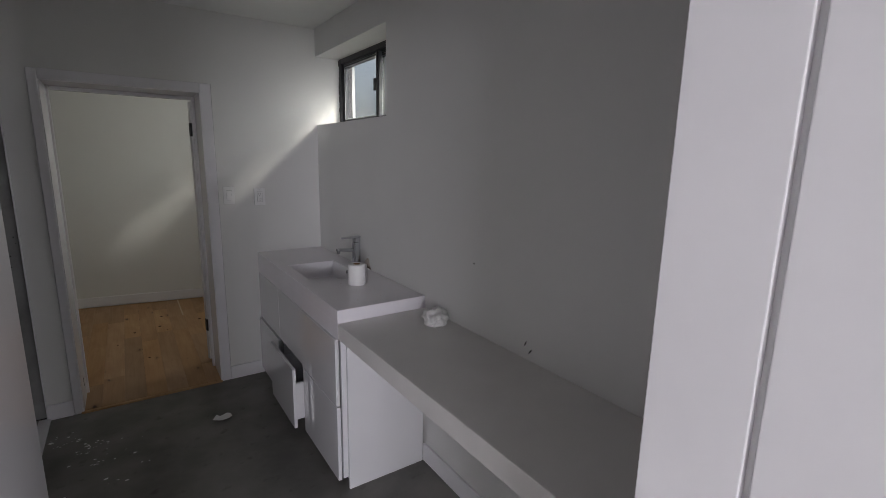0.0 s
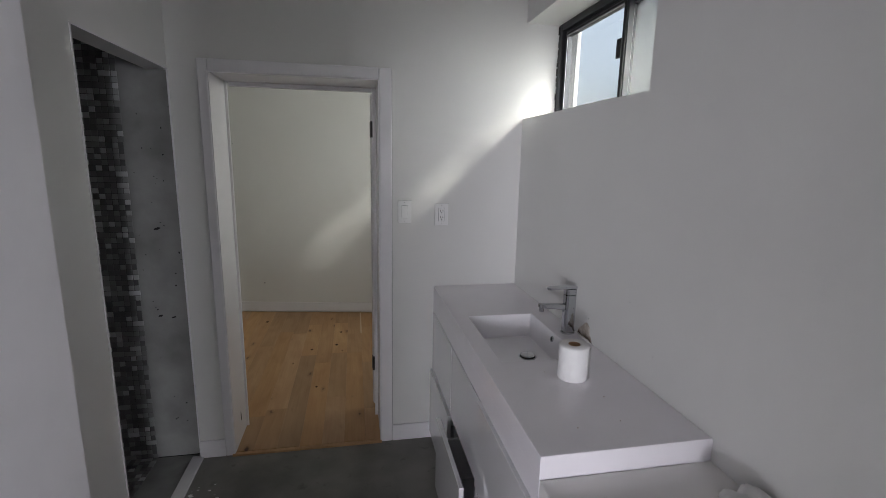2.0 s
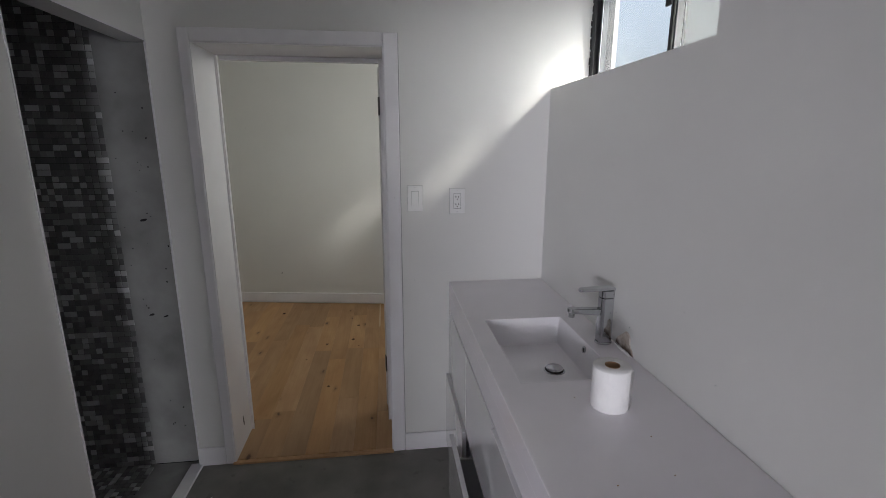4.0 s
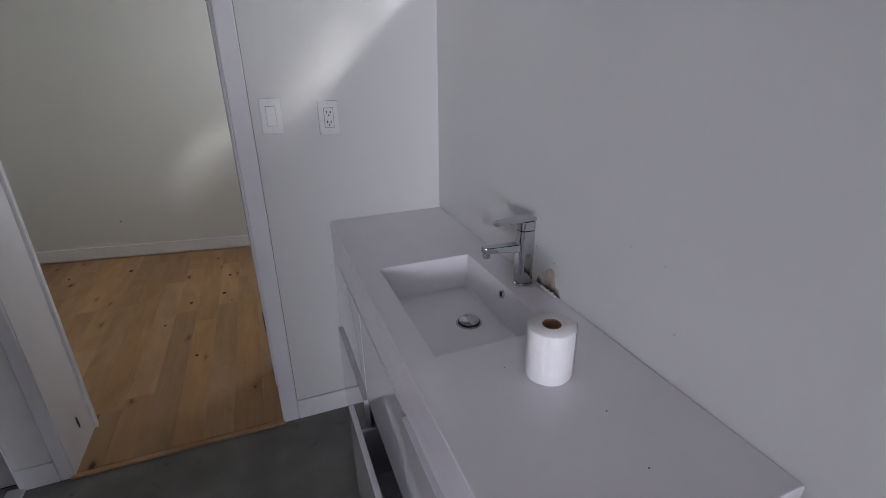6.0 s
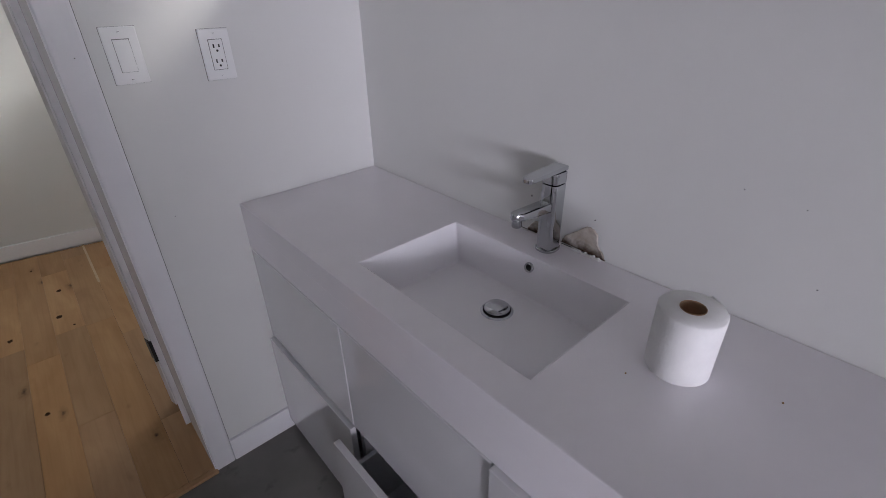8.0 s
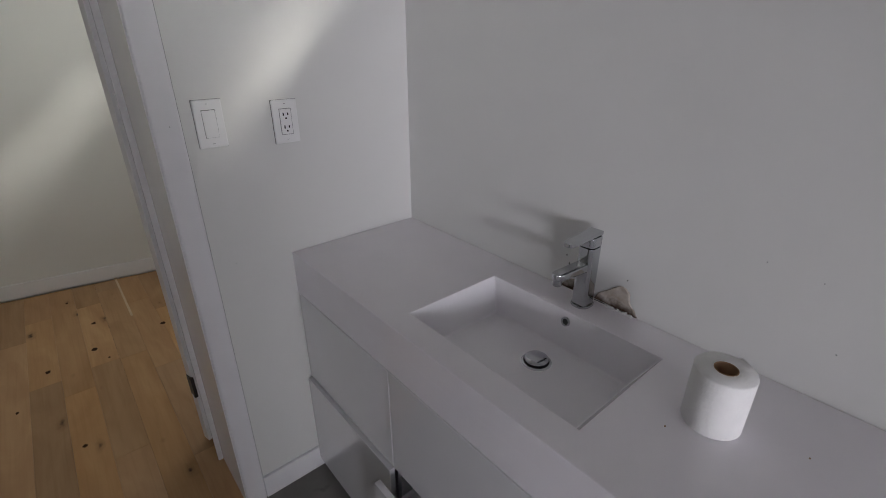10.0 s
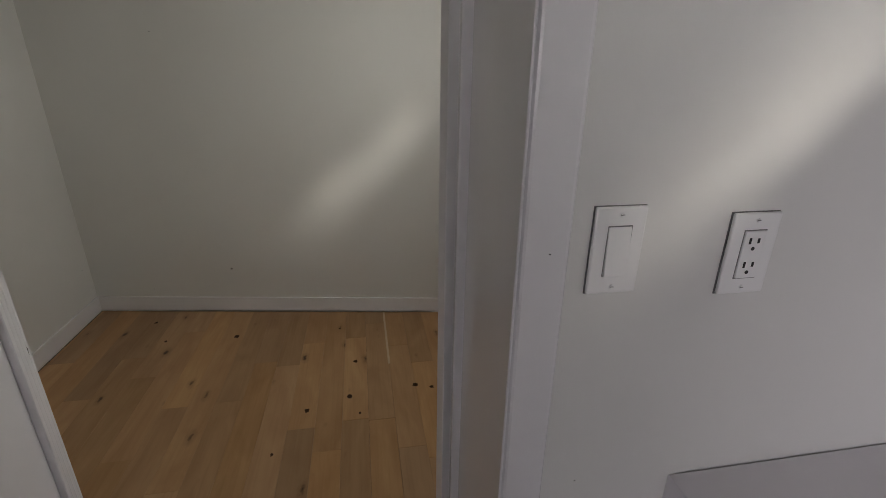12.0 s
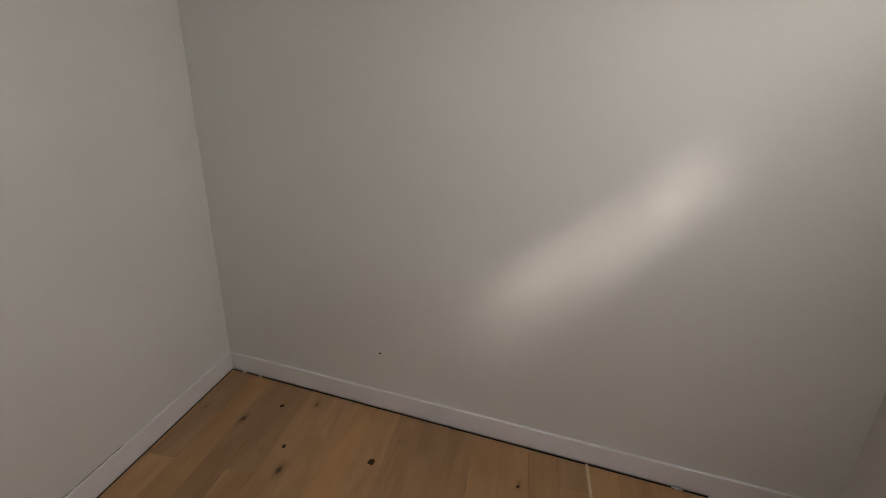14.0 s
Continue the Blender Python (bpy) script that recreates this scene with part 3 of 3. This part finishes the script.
def faucet():
    f = thing("faucet", "chrome single-lever basin faucet on the countertop", "faucet")
    f.matrix_world = pose(1.633, 4.944, CT)
    part("base_ring", prism(rounded(-0.028, 0.028, -0.025, 0.025, 0.022, 8), 0, 0.006, 0.0015), CHROME, f, smooth=False)
    part("body", prism(rounded(-0.0225, 0.0225, -0.0205, 0.0205, 0.012, 8), 0.006, 0.158, 0.001), CHROME, f)
    spout = prism([(-0.02, 0.016), (-0.112, 0.0155), (-0.124, 0.012), (-0.131, 0.004), (-0.131, -0.004), (-0.124, -0.012), (-0.112, -0.0155), (-0.02, -0.016)], 0.099, 0.121, 0.004)
    for v in spout.verts:
        v.co.z += 0.012 * max(0, -v.co.x - 0.02) / 0.11 - (0.006 if v.co.x < -0.1 and v.co.z > 0.11 else 0)
    sp = part("spout", spout, CHROME, f)
    part("aerator", turn(lathe([(0.0, 0.0), (0.009, 0.0), (0.0105, 0.002), (0.0105, 0.016)], 24), pose(-0.116, 0, 0.094)), CHROME, sp, smooth=True)
    part("cap", prism(rounded(-0.0225, 0.0225, -0.0205, 0.0205, 0.012, 8), 0.160, 0.184, 0.002), CHROME, f)
    lever = prism([(0.023, 0.017), (-0.06, 0.0155), (-0.09, 0.013), (-0.096, 0.007), (-0.096, -0.007), (-0.09, -0.013), (-0.06, -0.0155), (0.023, -0.017)], 0.185, 0.195, 0.0022)
    for v in lever.verts:
        v.co.z -= 0.004 * max(0, -v.co.x) / 0.09
    part("lever", lever, CHROME, f)
    return f


def toilet_roll():
    t = thing("toilet_roll", "white toilet paper roll with a brown core standing on end", "toilet paper")
    t.matrix_world = pose(1.474, 4.576, CT + 0.0005, 0, 0, 20) @ Matrix.Diagonal((0.9, 0.9, 1.09, 1))
    bm = lathe([(0.0205, 0.101), (0.0507, 0.101), (0.0528, 0.0985), (0.053, 0.06), (0.0528, 0.0025), (0.051, 0.0), (0.0205, 0.0)], 56)
    for v in bm.verts:
        a = math.atan2(v.co.y, v.co.x)
        k = 1 + 0.012 * math.sin(2 * a + 0.7) + 0.006 * math.sin(5 * a)
        if math.hypot(v.co.x, v.co.y) > 0.04:
            v.co.x *= k
            v.co.y *= k
    part("paper", bm, PAPER, t, smooth=True)
    part("core", lathe([(0.0205, 0.0015), (0.0205, 0.102), (0.0193, 0.102), (0.0193, 0.0015)], 40), CARD, t, "brown cardboard core", True)
    # loose end of the sheet
    bm = bmesh.new()
    rows = []
    for i in range(7):
        a = -1.2 + i * 0.13
        r = 0.0532 + (0.010 * (i / 6) ** 2)
        rows.append([bm.verts.new((r * math.cos(a), r * math.sin(a), z)) for z in (0.002, 0.05, 0.0985)])
    for p, q in zip(rows, rows[1:]):
        for k in range(2):
            bm.faces.new((p[k], q[k], q[k + 1], p[k + 1]))
    bmesh.ops.solidify(bm, geom=bm.faces[:], thickness=0.0006)
    part("loose_sheet", bm, PAPER, t, smooth=True)
    return t


faucet()
toilet_roll()


def crumpled(seed, w, d, h, detail=3):
    """A crushed lump of tissue: folded ridges on a squashed ball with a flat foot."""
    bm = bmesh.new()
    bmesh.ops.create_icosphere(bm, subdivisions=detail, radius=1)
    off = Vector((seed * 3.1, seed * 1.7, seed))
    for v in bm.verts:
        n = v.co.normalized()
        ridge = 1 - abs(noise.noise(n * 1.7 + off)) * 1.5
        ridge += 0.14 * noise.noise(n * 4.5 + off)
        p = n * (0.55 + 0.5 * ridge)
        v.co = Vector((p.x * w, p.y * d, max(p.z * h + h * 0.55, 0.0)))
    return bm


wad = tagged(new("paper_wad", mesh_of("paper_wad", crumpled(4, 0.088, 0.062, 0.042, 4), PAPER, True)), "crumpled white tissue lying on the bench counter", "paper")
wad.matrix_world = pose(1.600, 4.0, 0.8402, 0, 0, 60)


def scrap():
    """A bent flake of white paper on the floor."""
    bm = bmesh.new()
    out = [(-0.055, 0.012), (-0.03, 0.04), (-0.014, 0.026), (0.028, 0.034), (0.046, 0.03), (0.05, -0.012), (0.03, -0.03), (-0.012, -0.034), (-0.042, -0.02)]
    c = bm.verts.new((0, 0, 0.007))
    ring = [bm.verts.new((x, y, 0.0015 + 0.012 * abs(math.sin(i * 1.7)))) for i, (x, y) in enumerate(out)]
    for i in range(len(ring)):
        bm.faces.new((c, ring[i], ring[(i + 1) % len(ring)]))
    bmesh.ops.subdivide_edges(bm, edges=bm.edges[:], cuts=1)
    bmesh.ops.solidify(bm, geom=bm.faces[:], thickness=0.001)
    return bm


ps = tagged(new("paper_scrap", mesh_of("paper_scrap", scrap(), PAPER)), "torn white paper scrap on the concrete floor", "paper")
ps.matrix_world = pose(0.848, 5.172, 0.0012)


# ---------- wall plates ----------
def screw(x, z, parent):
    s = part("screw", turn(lathe([(0.0, 0.0014), (0.0024, 0.0012), (0.003, 0.0)], 12), pose(x, YN - 0.0075, z, 90, 0, 0)), PLASTIC, parent)
    part("screw_slot", boxes((x - 0.0024, YN - 0.0092, z - 0.0004, x + 0.0024, YN - 0.0086, z + 0.0004)), DARK, s)


def plate(name, x0, x1, z0, z1, label, category):
    p = thing(name, label, category)
    part("plate", boxes((x0, YN - 0.0075, z0, x1, YN - 0.0018, z1), bevel=0.0025), PLASTIC, p)
    # grey sheet a little larger than the plate paints its shadow outline
    part("plate_shade_line", boxes((x0 - 0.0004, YN - 0.0018, z0 - 0.0006, x1 + 0.0004, YN - 0.0002, z1 + 0.0004)), GAPSHADE, p, "thin grey line painted as shade round the plate")
    screw((x0 + x1) / 2, z1 - 0.010, p)
    screw((x0 + x1) / 2, z0 + 0.010, p)
    return p


sw = plate("light_switch", 1.021, 1.090, 1.245, 1.362, "white rocker light switch beside the door casing", "light switch")
part("gap", boxes((1.0392, YN - 0.0079, 1.2697, 1.0718, YN - 0.007, 1.338)), GAPSHADE, sw, "grey gap round the rocker")
bm = boxes((1.0400, YN - 0.0105, 1.2705, 1.0710, YN - 0.0072, 1.3365), bevel=0.001)
for v in bm.verts:
    if v.co.y < YN - 0.009:
        v.co.y += 0.0035 * (v.co.z - 1.2705) / 0.066 - 0.0012
part("rocker", bm, PLASTIC, sw)
out = plate("outlet", 1.215, 1.286, 1.231, 1.347, "white duplex power outlet above the vanity", "outlet")
part("gap", boxes((1.2335, YN - 0.0079, 1.254, 1.2675, YN - 0.007, 1.324)), GAPSHADE, out, "grey gap round the sockets")
part("face", boxes((1.2348, YN - 0.0098, 1.2553, 1.2662, YN - 0.0072, 1.3227), bevel=0.001), PLASTIC, out)
for zc in (1.306, 1.272):
    for dx, h in ((-0.0065, 0.0085), (0.0062, 0.007)):
        part("slot", boxes((1.2505 + dx - 0.0017, YN - 0.0102, zc - h / 2 + 0.003, 1.2505 + dx + 0.0017, YN - 0.0094, zc + h / 2 + 0.003)), DARK, out)
    part("ground_hole", turn(lathe([(0.0, 0.0005), (0.0027, 0.0005), (0.0027, 0.0)], 14), pose(1.2505, YN - 0.0097, zc - 0.008, 90, 0, 0)), DARK, out)

# ---------- damage to the wall behind the faucet ----------
def tear(name, y0, z0, shape, label):
    """A torn patch of plasterboard: ragged, a little raised at its rim; shape in metres along the wall and up."""
    bm = bmesh.new()
    k = len(shape)
    cy, cz = sum(p[0] for p in shape) / k, sum(p[1] for p in shape) / k
    rings = []
    for s, x in ((1.0, 0.0004), (0.93, 0.0032), (0.6, 0.0012)):
        ring = []
        for i in range(k * 4):
            a, b = shape[i // 4], shape[(i // 4 + 1) % k]
            f = i % 4 / 4
            py, pz = a[0] * (1 - f) + b[0] * f, a[1] * (1 - f) + b[1] * f
            j = 1 + 0.10 * noise.noise(Vector((py * 160, pz * 160, 3)))
            ring.append(bm.verts.new((-x - 0.0012 * abs(noise.noise(Vector((py * 90, pz * 90, s)))), cy + (py - cy) * s * j, max(cz + (pz - cz) * s * j, 0.0006))))
        rings.append(ring)
    for p, q in zip(rings, rings[1:]):
        for i in range(len(p)):
            j = (i + 1) % len(p)
            bm.faces.new((p[i], p[j], q[j], q[i]))
    bm.faces.new(rings[-1])
    ob = tagged(new(name, mesh_of(name, bm, GYPSUM)), label, "wall damage")
    ob.matrix_world = pose(XE - 0.0002, y0, z0)
    return ob


tear("torn_plaster", 4.88, CT + 0.0005, [(-0.058, 0.0), (-0.05, 0.016), (-0.036, 0.03), (-0.034, 0.05), (-0.022, 0.064), (-0.005, 0.066), (0.012, 0.052), (0.034, 0.034), (0.05, 0.022), (0.056, 0.004)], "torn brown and white plasterboard patch above the countertop")
tear("torn_plaster", 5.005, CT + 0.0005, [(-0.03, 0.0), (-0.026, 0.02), (-0.014, 0.032), (0.008, 0.03), (0.022, 0.016), (0.03, 0.002)], "small torn plasterboard patch behind the faucet spout")


joint = thing("caulk_joint", "cracked white caulk line along the countertop's back edge", "caulk")
for a, b, mat, n in ((4.822, 4.935, DARK, "gap"), (4.958, 5.06, DARK, "gap"), (4.82, 5.062, PAPER, "caulk_bead")):
    x = XE - (0.0034 if mat is DARK else 0.0065)
    part(n, boxes((x, a, CT - 0.0005, x + 0.0028, b, CT + 0.0016), bevel=0.0004, segments=1), mat, joint)
rnd = random.Random(5)
for i in range(11):
    y = 4.832 + i * 0.0068
    c = tagged(new("plaster_crumb", mesh_of("plaster_crumb", crumpled(i + 0.3, rnd.uniform(0.0025, 0.005), rnd.uniform(0.003, 0.006), rnd.uniform(0.003, 0.006), 2), PAPER)), "white plaster crumb under the torn wall", "debris", "crumbs under the torn wall")
    c.matrix_world = pose(XE - 0.008 - rnd.random() * 0.003, y, CT + 0.0004)


def speck(name, m, w, h, label):
    k = 9
    bm = prism([(w * math.cos(i * 2 * math.pi / k) * (0.75 + 0.4 * random.random()), h * math.sin(i * 2 * math.pi / k) * (0.75 + 0.4 * random.random())) for i in range(k)], 0, 0.0006)
    ob = tagged(new(name, mesh_of(name, bm, DARK)), label, "wall mark")
    ob.matrix_world = m
    return ob


EASTWARD = (0, -90, 0)
for y, z, w, h in ((3.822, 1.14, 0.0045, 0.0035), (4.609, 1.128, 0.0011, 0.0011), (4.47, 1.0, 0.0014, 0.001), (4.52, 1.12, 0.0009, 0.0009), (4.86, 0.985, 0.0018, 0.0014), (4.95, 1.0, 0.0016, 0.0014), (5.02, 0.97, 0.0018, 0.004), (5.03, 0.99, 0.0018, 0.0026), (4.98, 0.945, 0.002, 0.002)):
    speck("wall_hole", pose(XE - 0.0001, y, z, *EASTWARD), h, w, "small dark nail hole in the white wall")
for y, z, a in ((3.497, 0.897, 25), (3.470, 0.874, 40)):
    speck("scuff_mark", pose(XE - 0.0001, y, z, 0, -90, 0) @ pose(0, 0, 0, 0, 0, -a), 0.013, 0.0032, "dark scuff on the white wall above the bench")

for x, z in ((0.963, 1.308), (1.05, 0.914)):
    speck("wall_hole", pose(x, YN - (0.0151 if x < 0.99 else 0.0001), z, 90, 0, 0), 0.0012, 0.001, "small dark pin mark in the white paint")
for y, z in ((7.952, 0.967), (8.172, 0.324), (7.786, 0.699)):
    speck("wall_hole", pose(-0.9949, y, z, 0, 90, 0), 0.002, 0.002, "small dark pin mark in the back room's wall")
for x, z, w in ((-0.335, 1.686, 0.003), (-0.62, 0.164, 0.003), (-0.107, 0.31, 0.008)):
    speck("wall_hole", pose(x, 8.247 - 0.1571 * (x + 0.995) - 0.0001, z, 90, 0, -8.9), w, w * 0.6, "small mark on the far wall")
for y0, y1 in ((7.05, 7.16), (7.17, 7.33), (7.34, 7.55)):
    n = 9
    cuts = [y0 + (y1 - y0) * (i + random.Random(y0 + i).uniform(-0.3, 0.3) * (0 < i < n)) / n for i in range(n + 1)]
    spans = [(-0.9949, a, 0.1105, -0.9915 + 0.0012 * (i % 3 == 1), b, 0.1124) for i, (a, b) in enumerate(zip(cuts, cuts[1:]))]
    crack = tagged(new("crack", mesh_of("crack", boxes(*spans), SHADOWGAP)), "thin dark crack above the baseboard", "wall mark")
for x, w in ((1.18, 0.05), (1.30, 0.03), (1.47, 0.07), (-0.90, 0.03), (-0.80, 0.02)):
    bm = crumpled(x, w * 0.5, 0.006, 0.004, 2)
    c = tagged(new("caulk_crumb", mesh_of("caulk_crumb", bm, PAPER)), "white caulk crumb at the foot of the baseboard", "debris")
    c.matrix_world = pose(x, 8.247 - 0.1571 * (x + 0.995) - 0.019, 0.0125, 0, 0, -8.9)
for x, y in ((1.357, 4.302), (1.508, 4.44), (1.485, 4.315), (1.40, 4.62)):
    c = tagged(new("crumb", mesh_of("crumb", crumpled(x, 0.0025, 0.002, 0.0012, 1), CARD)), "tiny brown crumb on the countertop", "debris")
    c.matrix_world = pose(x, y, CT + 0.0003)

# ---------- shower ----------
cement_board = structure("wall_shower_north", boxes((-1.45, 5.735, 0, XW, 5.80, 2.2)), CEMENT, "bare grey cement board with smears", "wall")
structure("wall_shower_west", boxes((-1.45, 4.2, 0, -1.35, 5.735, 2.2)), CEMENT, "bare grey cement board", "wall")
structure("wall_shower_south", boxes((-1.35, 4.2, 0, XW - 0.1, 4.3, 2.2)), CEMENT, "bare grey cement board", "wall")
structure("wall_shower_inside", boxes((XW - 0.115, 4.3, 0, XW - 0.1005, 4.953, 2.2)), CEMENT, "bare grey cement board", "wall")
structure("ceiling_shower", boxes((-1.45, 4.2, 2.2, XW - 0.1, 5.8, 2.28)), CEMENT, "dark cement shower ceiling", "ceiling")
structure("floor_shower", boxes((-1.45, 4.2, -0.1, XW - 0.0105, 5.735, -0.004)), CEMENT, "grey cement shower floor", "floor")
structure("trim_shower_sill", boxes((-0.062, 4.955, -0.004, -0.004, 5.699, 0.010), bevel=0.002), TRIM, "white sill strip along the shower floor", "sill")
structure("trim_shower_edge", boxes((XW - 0.003, 4.951, 0.01, XW + 0.0025, 4.957, 1.955), (XW - 0.003, 4.951, 1.949, XW + 0.0025, 5.697, 1.955), (XW - 0.003, 5.692, 0.01, XW + 0.0025, 5.6985, 1.955)), TRIM, "thin white edge trim round the shower opening", "trim")
for x, z, w, h in ((-0.14, 1.22, 0.022, 0.006), (-0.16, 0.78, 0.02, 0.005), (-0.10, 0.77, 0.016, 0.004), (-0.09, 1.45, 0.004, 0.004), (-0.13, 1.47, 0.003, 0.003), (-0.17, 1.6, 0.005, 0.003), (-0.05, 1.1, 0.004, 0.006), (-0.08, 0.3, 0.006, 0.004)):
    speck("smear", pose(x, 5.7349, z, 90, 0, 0) @ pose(0, 0, 0, 0, 0, 15), w * 0.7, h, "dark adhesive smear on the cement board")

rnd = random.Random(21)
for i in range(26):
    w = rnd.uniform(0.0015, 0.005)
    bm = prism([(w * math.cos(k * 0.8976) * rnd.uniform(0.6, 1.1), w * math.sin(k * 0.8976) * rnd.uniform(0.3, 1.1)) for k in range(7)], 0, 0.0006)
    part("speck", turn(bm, pose(rnd.uniform(-0.225, -0.03), 5.7349, rnd.uniform(0.15, 1.9), 90, 0, 0)), DARK, cement_board)

# ---------- paint flakes on the concrete ----------
flakes = bmesh.new()
rnd = random.Random(7)
for cx, cy, n, sx, sy in ((0.21, 5.25, 26, 0.10, 0.07), (0.06, 5.38, 18, 0.07, 0.10), (0.30, 5.10, 14, 0.12, 0.10), (0.30, 4.85, 8, 0.15, 0.2)):
    for i in range(n):
        x, y, r, a = rnd.gauss(cx, sx * 0.6), rnd.gauss(cy, sy * 0.6), rnd.uniform(0.003, 0.013), rnd.random() * 6
        x = max(x, 0.02)
        k = rnd.randint(4, 6)
        vs = [flakes.verts.new((x + r * rnd.uniform(0.4, 1.1) * math.cos(a + j * 6.283 / k), y + 0.6 * r * rnd.uniform(0.4, 1.1) * math.sin(a + j * 6.283 / k), 0.0012 + rnd.random() * 0.002)) for j in range(k)]
        flakes.faces.new(vs)
tagged(new("paint_flakes", mesh_of("paint_flakes", flakes, PAPER)), "scattered white paint flakes on the concrete floor", "debris", kind="stuff")

# ---------- back room floor ----------
floor2 = structure("floor_back_room", boxes((-1.0, 5.70, -0.1, 1.69, 8.3, -0.008)), DARK, "knotty oak plank floor with a pale filler strip", "floor")
threshold = part("threshold", boxes((DL - 0.012, 5.676, -0.002, DR + 0.004, 5.699, 0.011), bevel=0.003), OAK, floor2, "oak edge strip at the doorway")
rnd = random.Random(11)
W = 0.12
x = 0.84 - 16 * W
while x < 1.69:
    x0, x1 = max(x, -0.975), min(x + W, 1.664)
    if x1 - x0 > 0.01:
        passage = x1 > DL and x0 < DR
        y = 5.70 if passage else YB + 0.001
        top = 8.247 - 0.1571 * ((x0 + x1) / 2 + 0.995) - 0.02
        first = True
        while y < top - 0.02:
            length = rnd.uniform(0.35, 1.25) if first else rnd.uniform(0.6, 1.5)
            first = False
            y2 = min(y + length, top)
            if top - y2 < 0.15:
                y2 = top
            a, b = x0, x1
            if passage and y < YB:
                a, b = max(x0, DL), min(x1, DR)
                if (a, b) != (x0, x1):
                    y2 = min(y2, YB)
            g = 0.0003
            bm = boxes((-(b - a) / 2 + g, -(y2 - y) / 2 + g, -0.014, (b - a) / 2 - g, (y2 - y) / 2 - g, 0), bevel=0.0008, segments=1)
            if y2 == top:
                for v in bm.verts:
                    if v.co.y > 0:
                        v.co.y -= 0.1571 * v.co.x
            p = part("plank", bm, OAK, floor2)
            p.location = ((a + b) / 2, (y + y2) / 2, 0.012 + rnd.uniform(-0.0004, 0.0004))
            y = y2
    x += W
part("filler_strip", boxes((0.834, 7.35, 0.008, 0.846, 7.95, 0.0135)), PALEWOOD, floor2, "pale filler strip between planks")
for kx, ky, r in ((0.961, 7.147, 0.016), (0.434, 7.036, 0.013), (0.631, 7.107, 0.014), (0.52, 6.376, 0.010), (0.317, 6.782, 0.008), (-0.572, 8.007, 0.012), (-0.435, 7.769, 0.010), (-0.041, 7.765, 0.016), (0.561, 7.764, 0.008), (0.68, 6.98, 0.007), (1.04, 7.12, 0.012), (0.66, 7.4, 0.014)):
    bm = prism([(r * math.cos(i * 0.5712) * rnd.uniform(0.55, 1.1), 1.2 * r * math.sin(i * 0.5712) * rnd.uniform(0.55, 1.1)) for i in range(11)], 0, 0.0007)
    part("knot", bm, KNOT, floor2, "dark knot").location = (kx, ky, 0.0122)

# ---------- shower mosaic ----------
PITCH, TILE = 0.0262, 0.0238


def tile_mesh(w):
    return mesh_of("tile", boxes((-w / 2, -0.003, -TILE / 2, w / 2, 0.0, TILE / 2), bevel=0.0012, segments=1), MOSAIC)


single, double = tile_mesh(TILE), tile_mesh(TILE + PITCH)
mosaic_wall = structure("trim_mosaic", boxes((-1.35, 5.7325, 0.0, -0.245, 5.7345, 2.19)), GROUT, "grey glass mosaic tiling with a ragged edge", "tiling")
rnd = random.Random(3)
verts, faces = [], []
for row in range(83):
    z = 0.012 + row * PITCH
    col = rnd.choice((0, 0, 0, 1))
    while col < 41:
        wide = 2 if rnd.random() < 0.16 else 1
        xr = -0.238 - col * PITCH
        xc = xr - (wide * PITCH) / 2
        if col + wide <= 4 and row < 80:
            ob = new("tile", single if wide == 1 else double)
            ob.parent = mosaic_wall
            ob.location = (xc, 5.7318 + rnd.uniform(-0.0006, 0.0004), z)
            ob.rotation_euler = (rnd.uniform(-0.02, 0.02), 0, rnd.uniform(-0.02, 0.02))
        else:
            h, w = TILE / 2, (wide * PITCH - 0.0024) / 2
            k, y = len(verts), 5.729 + rnd.uniform(-0.0005, 0.0005)
            t1, t2 = rnd.uniform(-0.0004, 0.0004), rnd.uniform(-0.0004, 0.0004)
            verts += [(xc - w, y + t1, z - h), (xc + w, y - t1, z - h), (xc + w, y + t2, z + h), (xc - w, y - t2, z + h), (xc - w, 5.733, z - h), (xc + w, 5.733, z - h), (xc + w, 5.733, z + h), (xc - w, 5.733, z + h)]
            faces += [tuple(k + i for i in f) for f in ((0, 1, 2, 3), (0, 4, 5, 1), (1, 5, 6, 2), (2, 6, 7, 3), (3, 7, 4, 0))]
        col += wide
me = bpy.data.meshes.new("tiles")
me.from_pydata(verts, [], faces)
me.materials.append(MOSAIC)
tiles = tagged(new("tiles", me), "grey mosaic tiles", kind="stuff")
tiles.parent = mosaic_wall
verts, faces = [], []
for i in range(26):
    for j in range(33):
        xc, yc = -0.252 - i * PITCH, 5.72 - j * PITCH
        if i == 0 and rnd.random() < 0.25:
            continue
        h, z, k = TILE / 2, 0.0015 + rnd.uniform(-0.0004, 0.0004), len(verts)
        verts += [(xc - h, yc - h, z), (xc + h, yc - h, z), (xc + h, yc + h, z), (xc - h, yc + h, z), (xc - h, yc - h, -0.004), (xc + h, yc - h, -0.004), (xc + h, yc + h, -0.004), (xc - h, yc + h, -0.004)]
        faces += [tuple(k + q for q in f) for f in ((0, 1, 2, 3), (0, 4, 5, 1), (1, 5, 6, 2), (2, 6, 7, 3), (3, 7, 4, 0))]
me = bpy.data.meshes.new("floor_mosaic")
me.from_pydata(verts, [], faces)
me.materials.append(MOSAIC)
fm = tagged(new("floor_mosaic", me), "grey mosaic tiles on the shower floor", "tiling", kind="stuff")
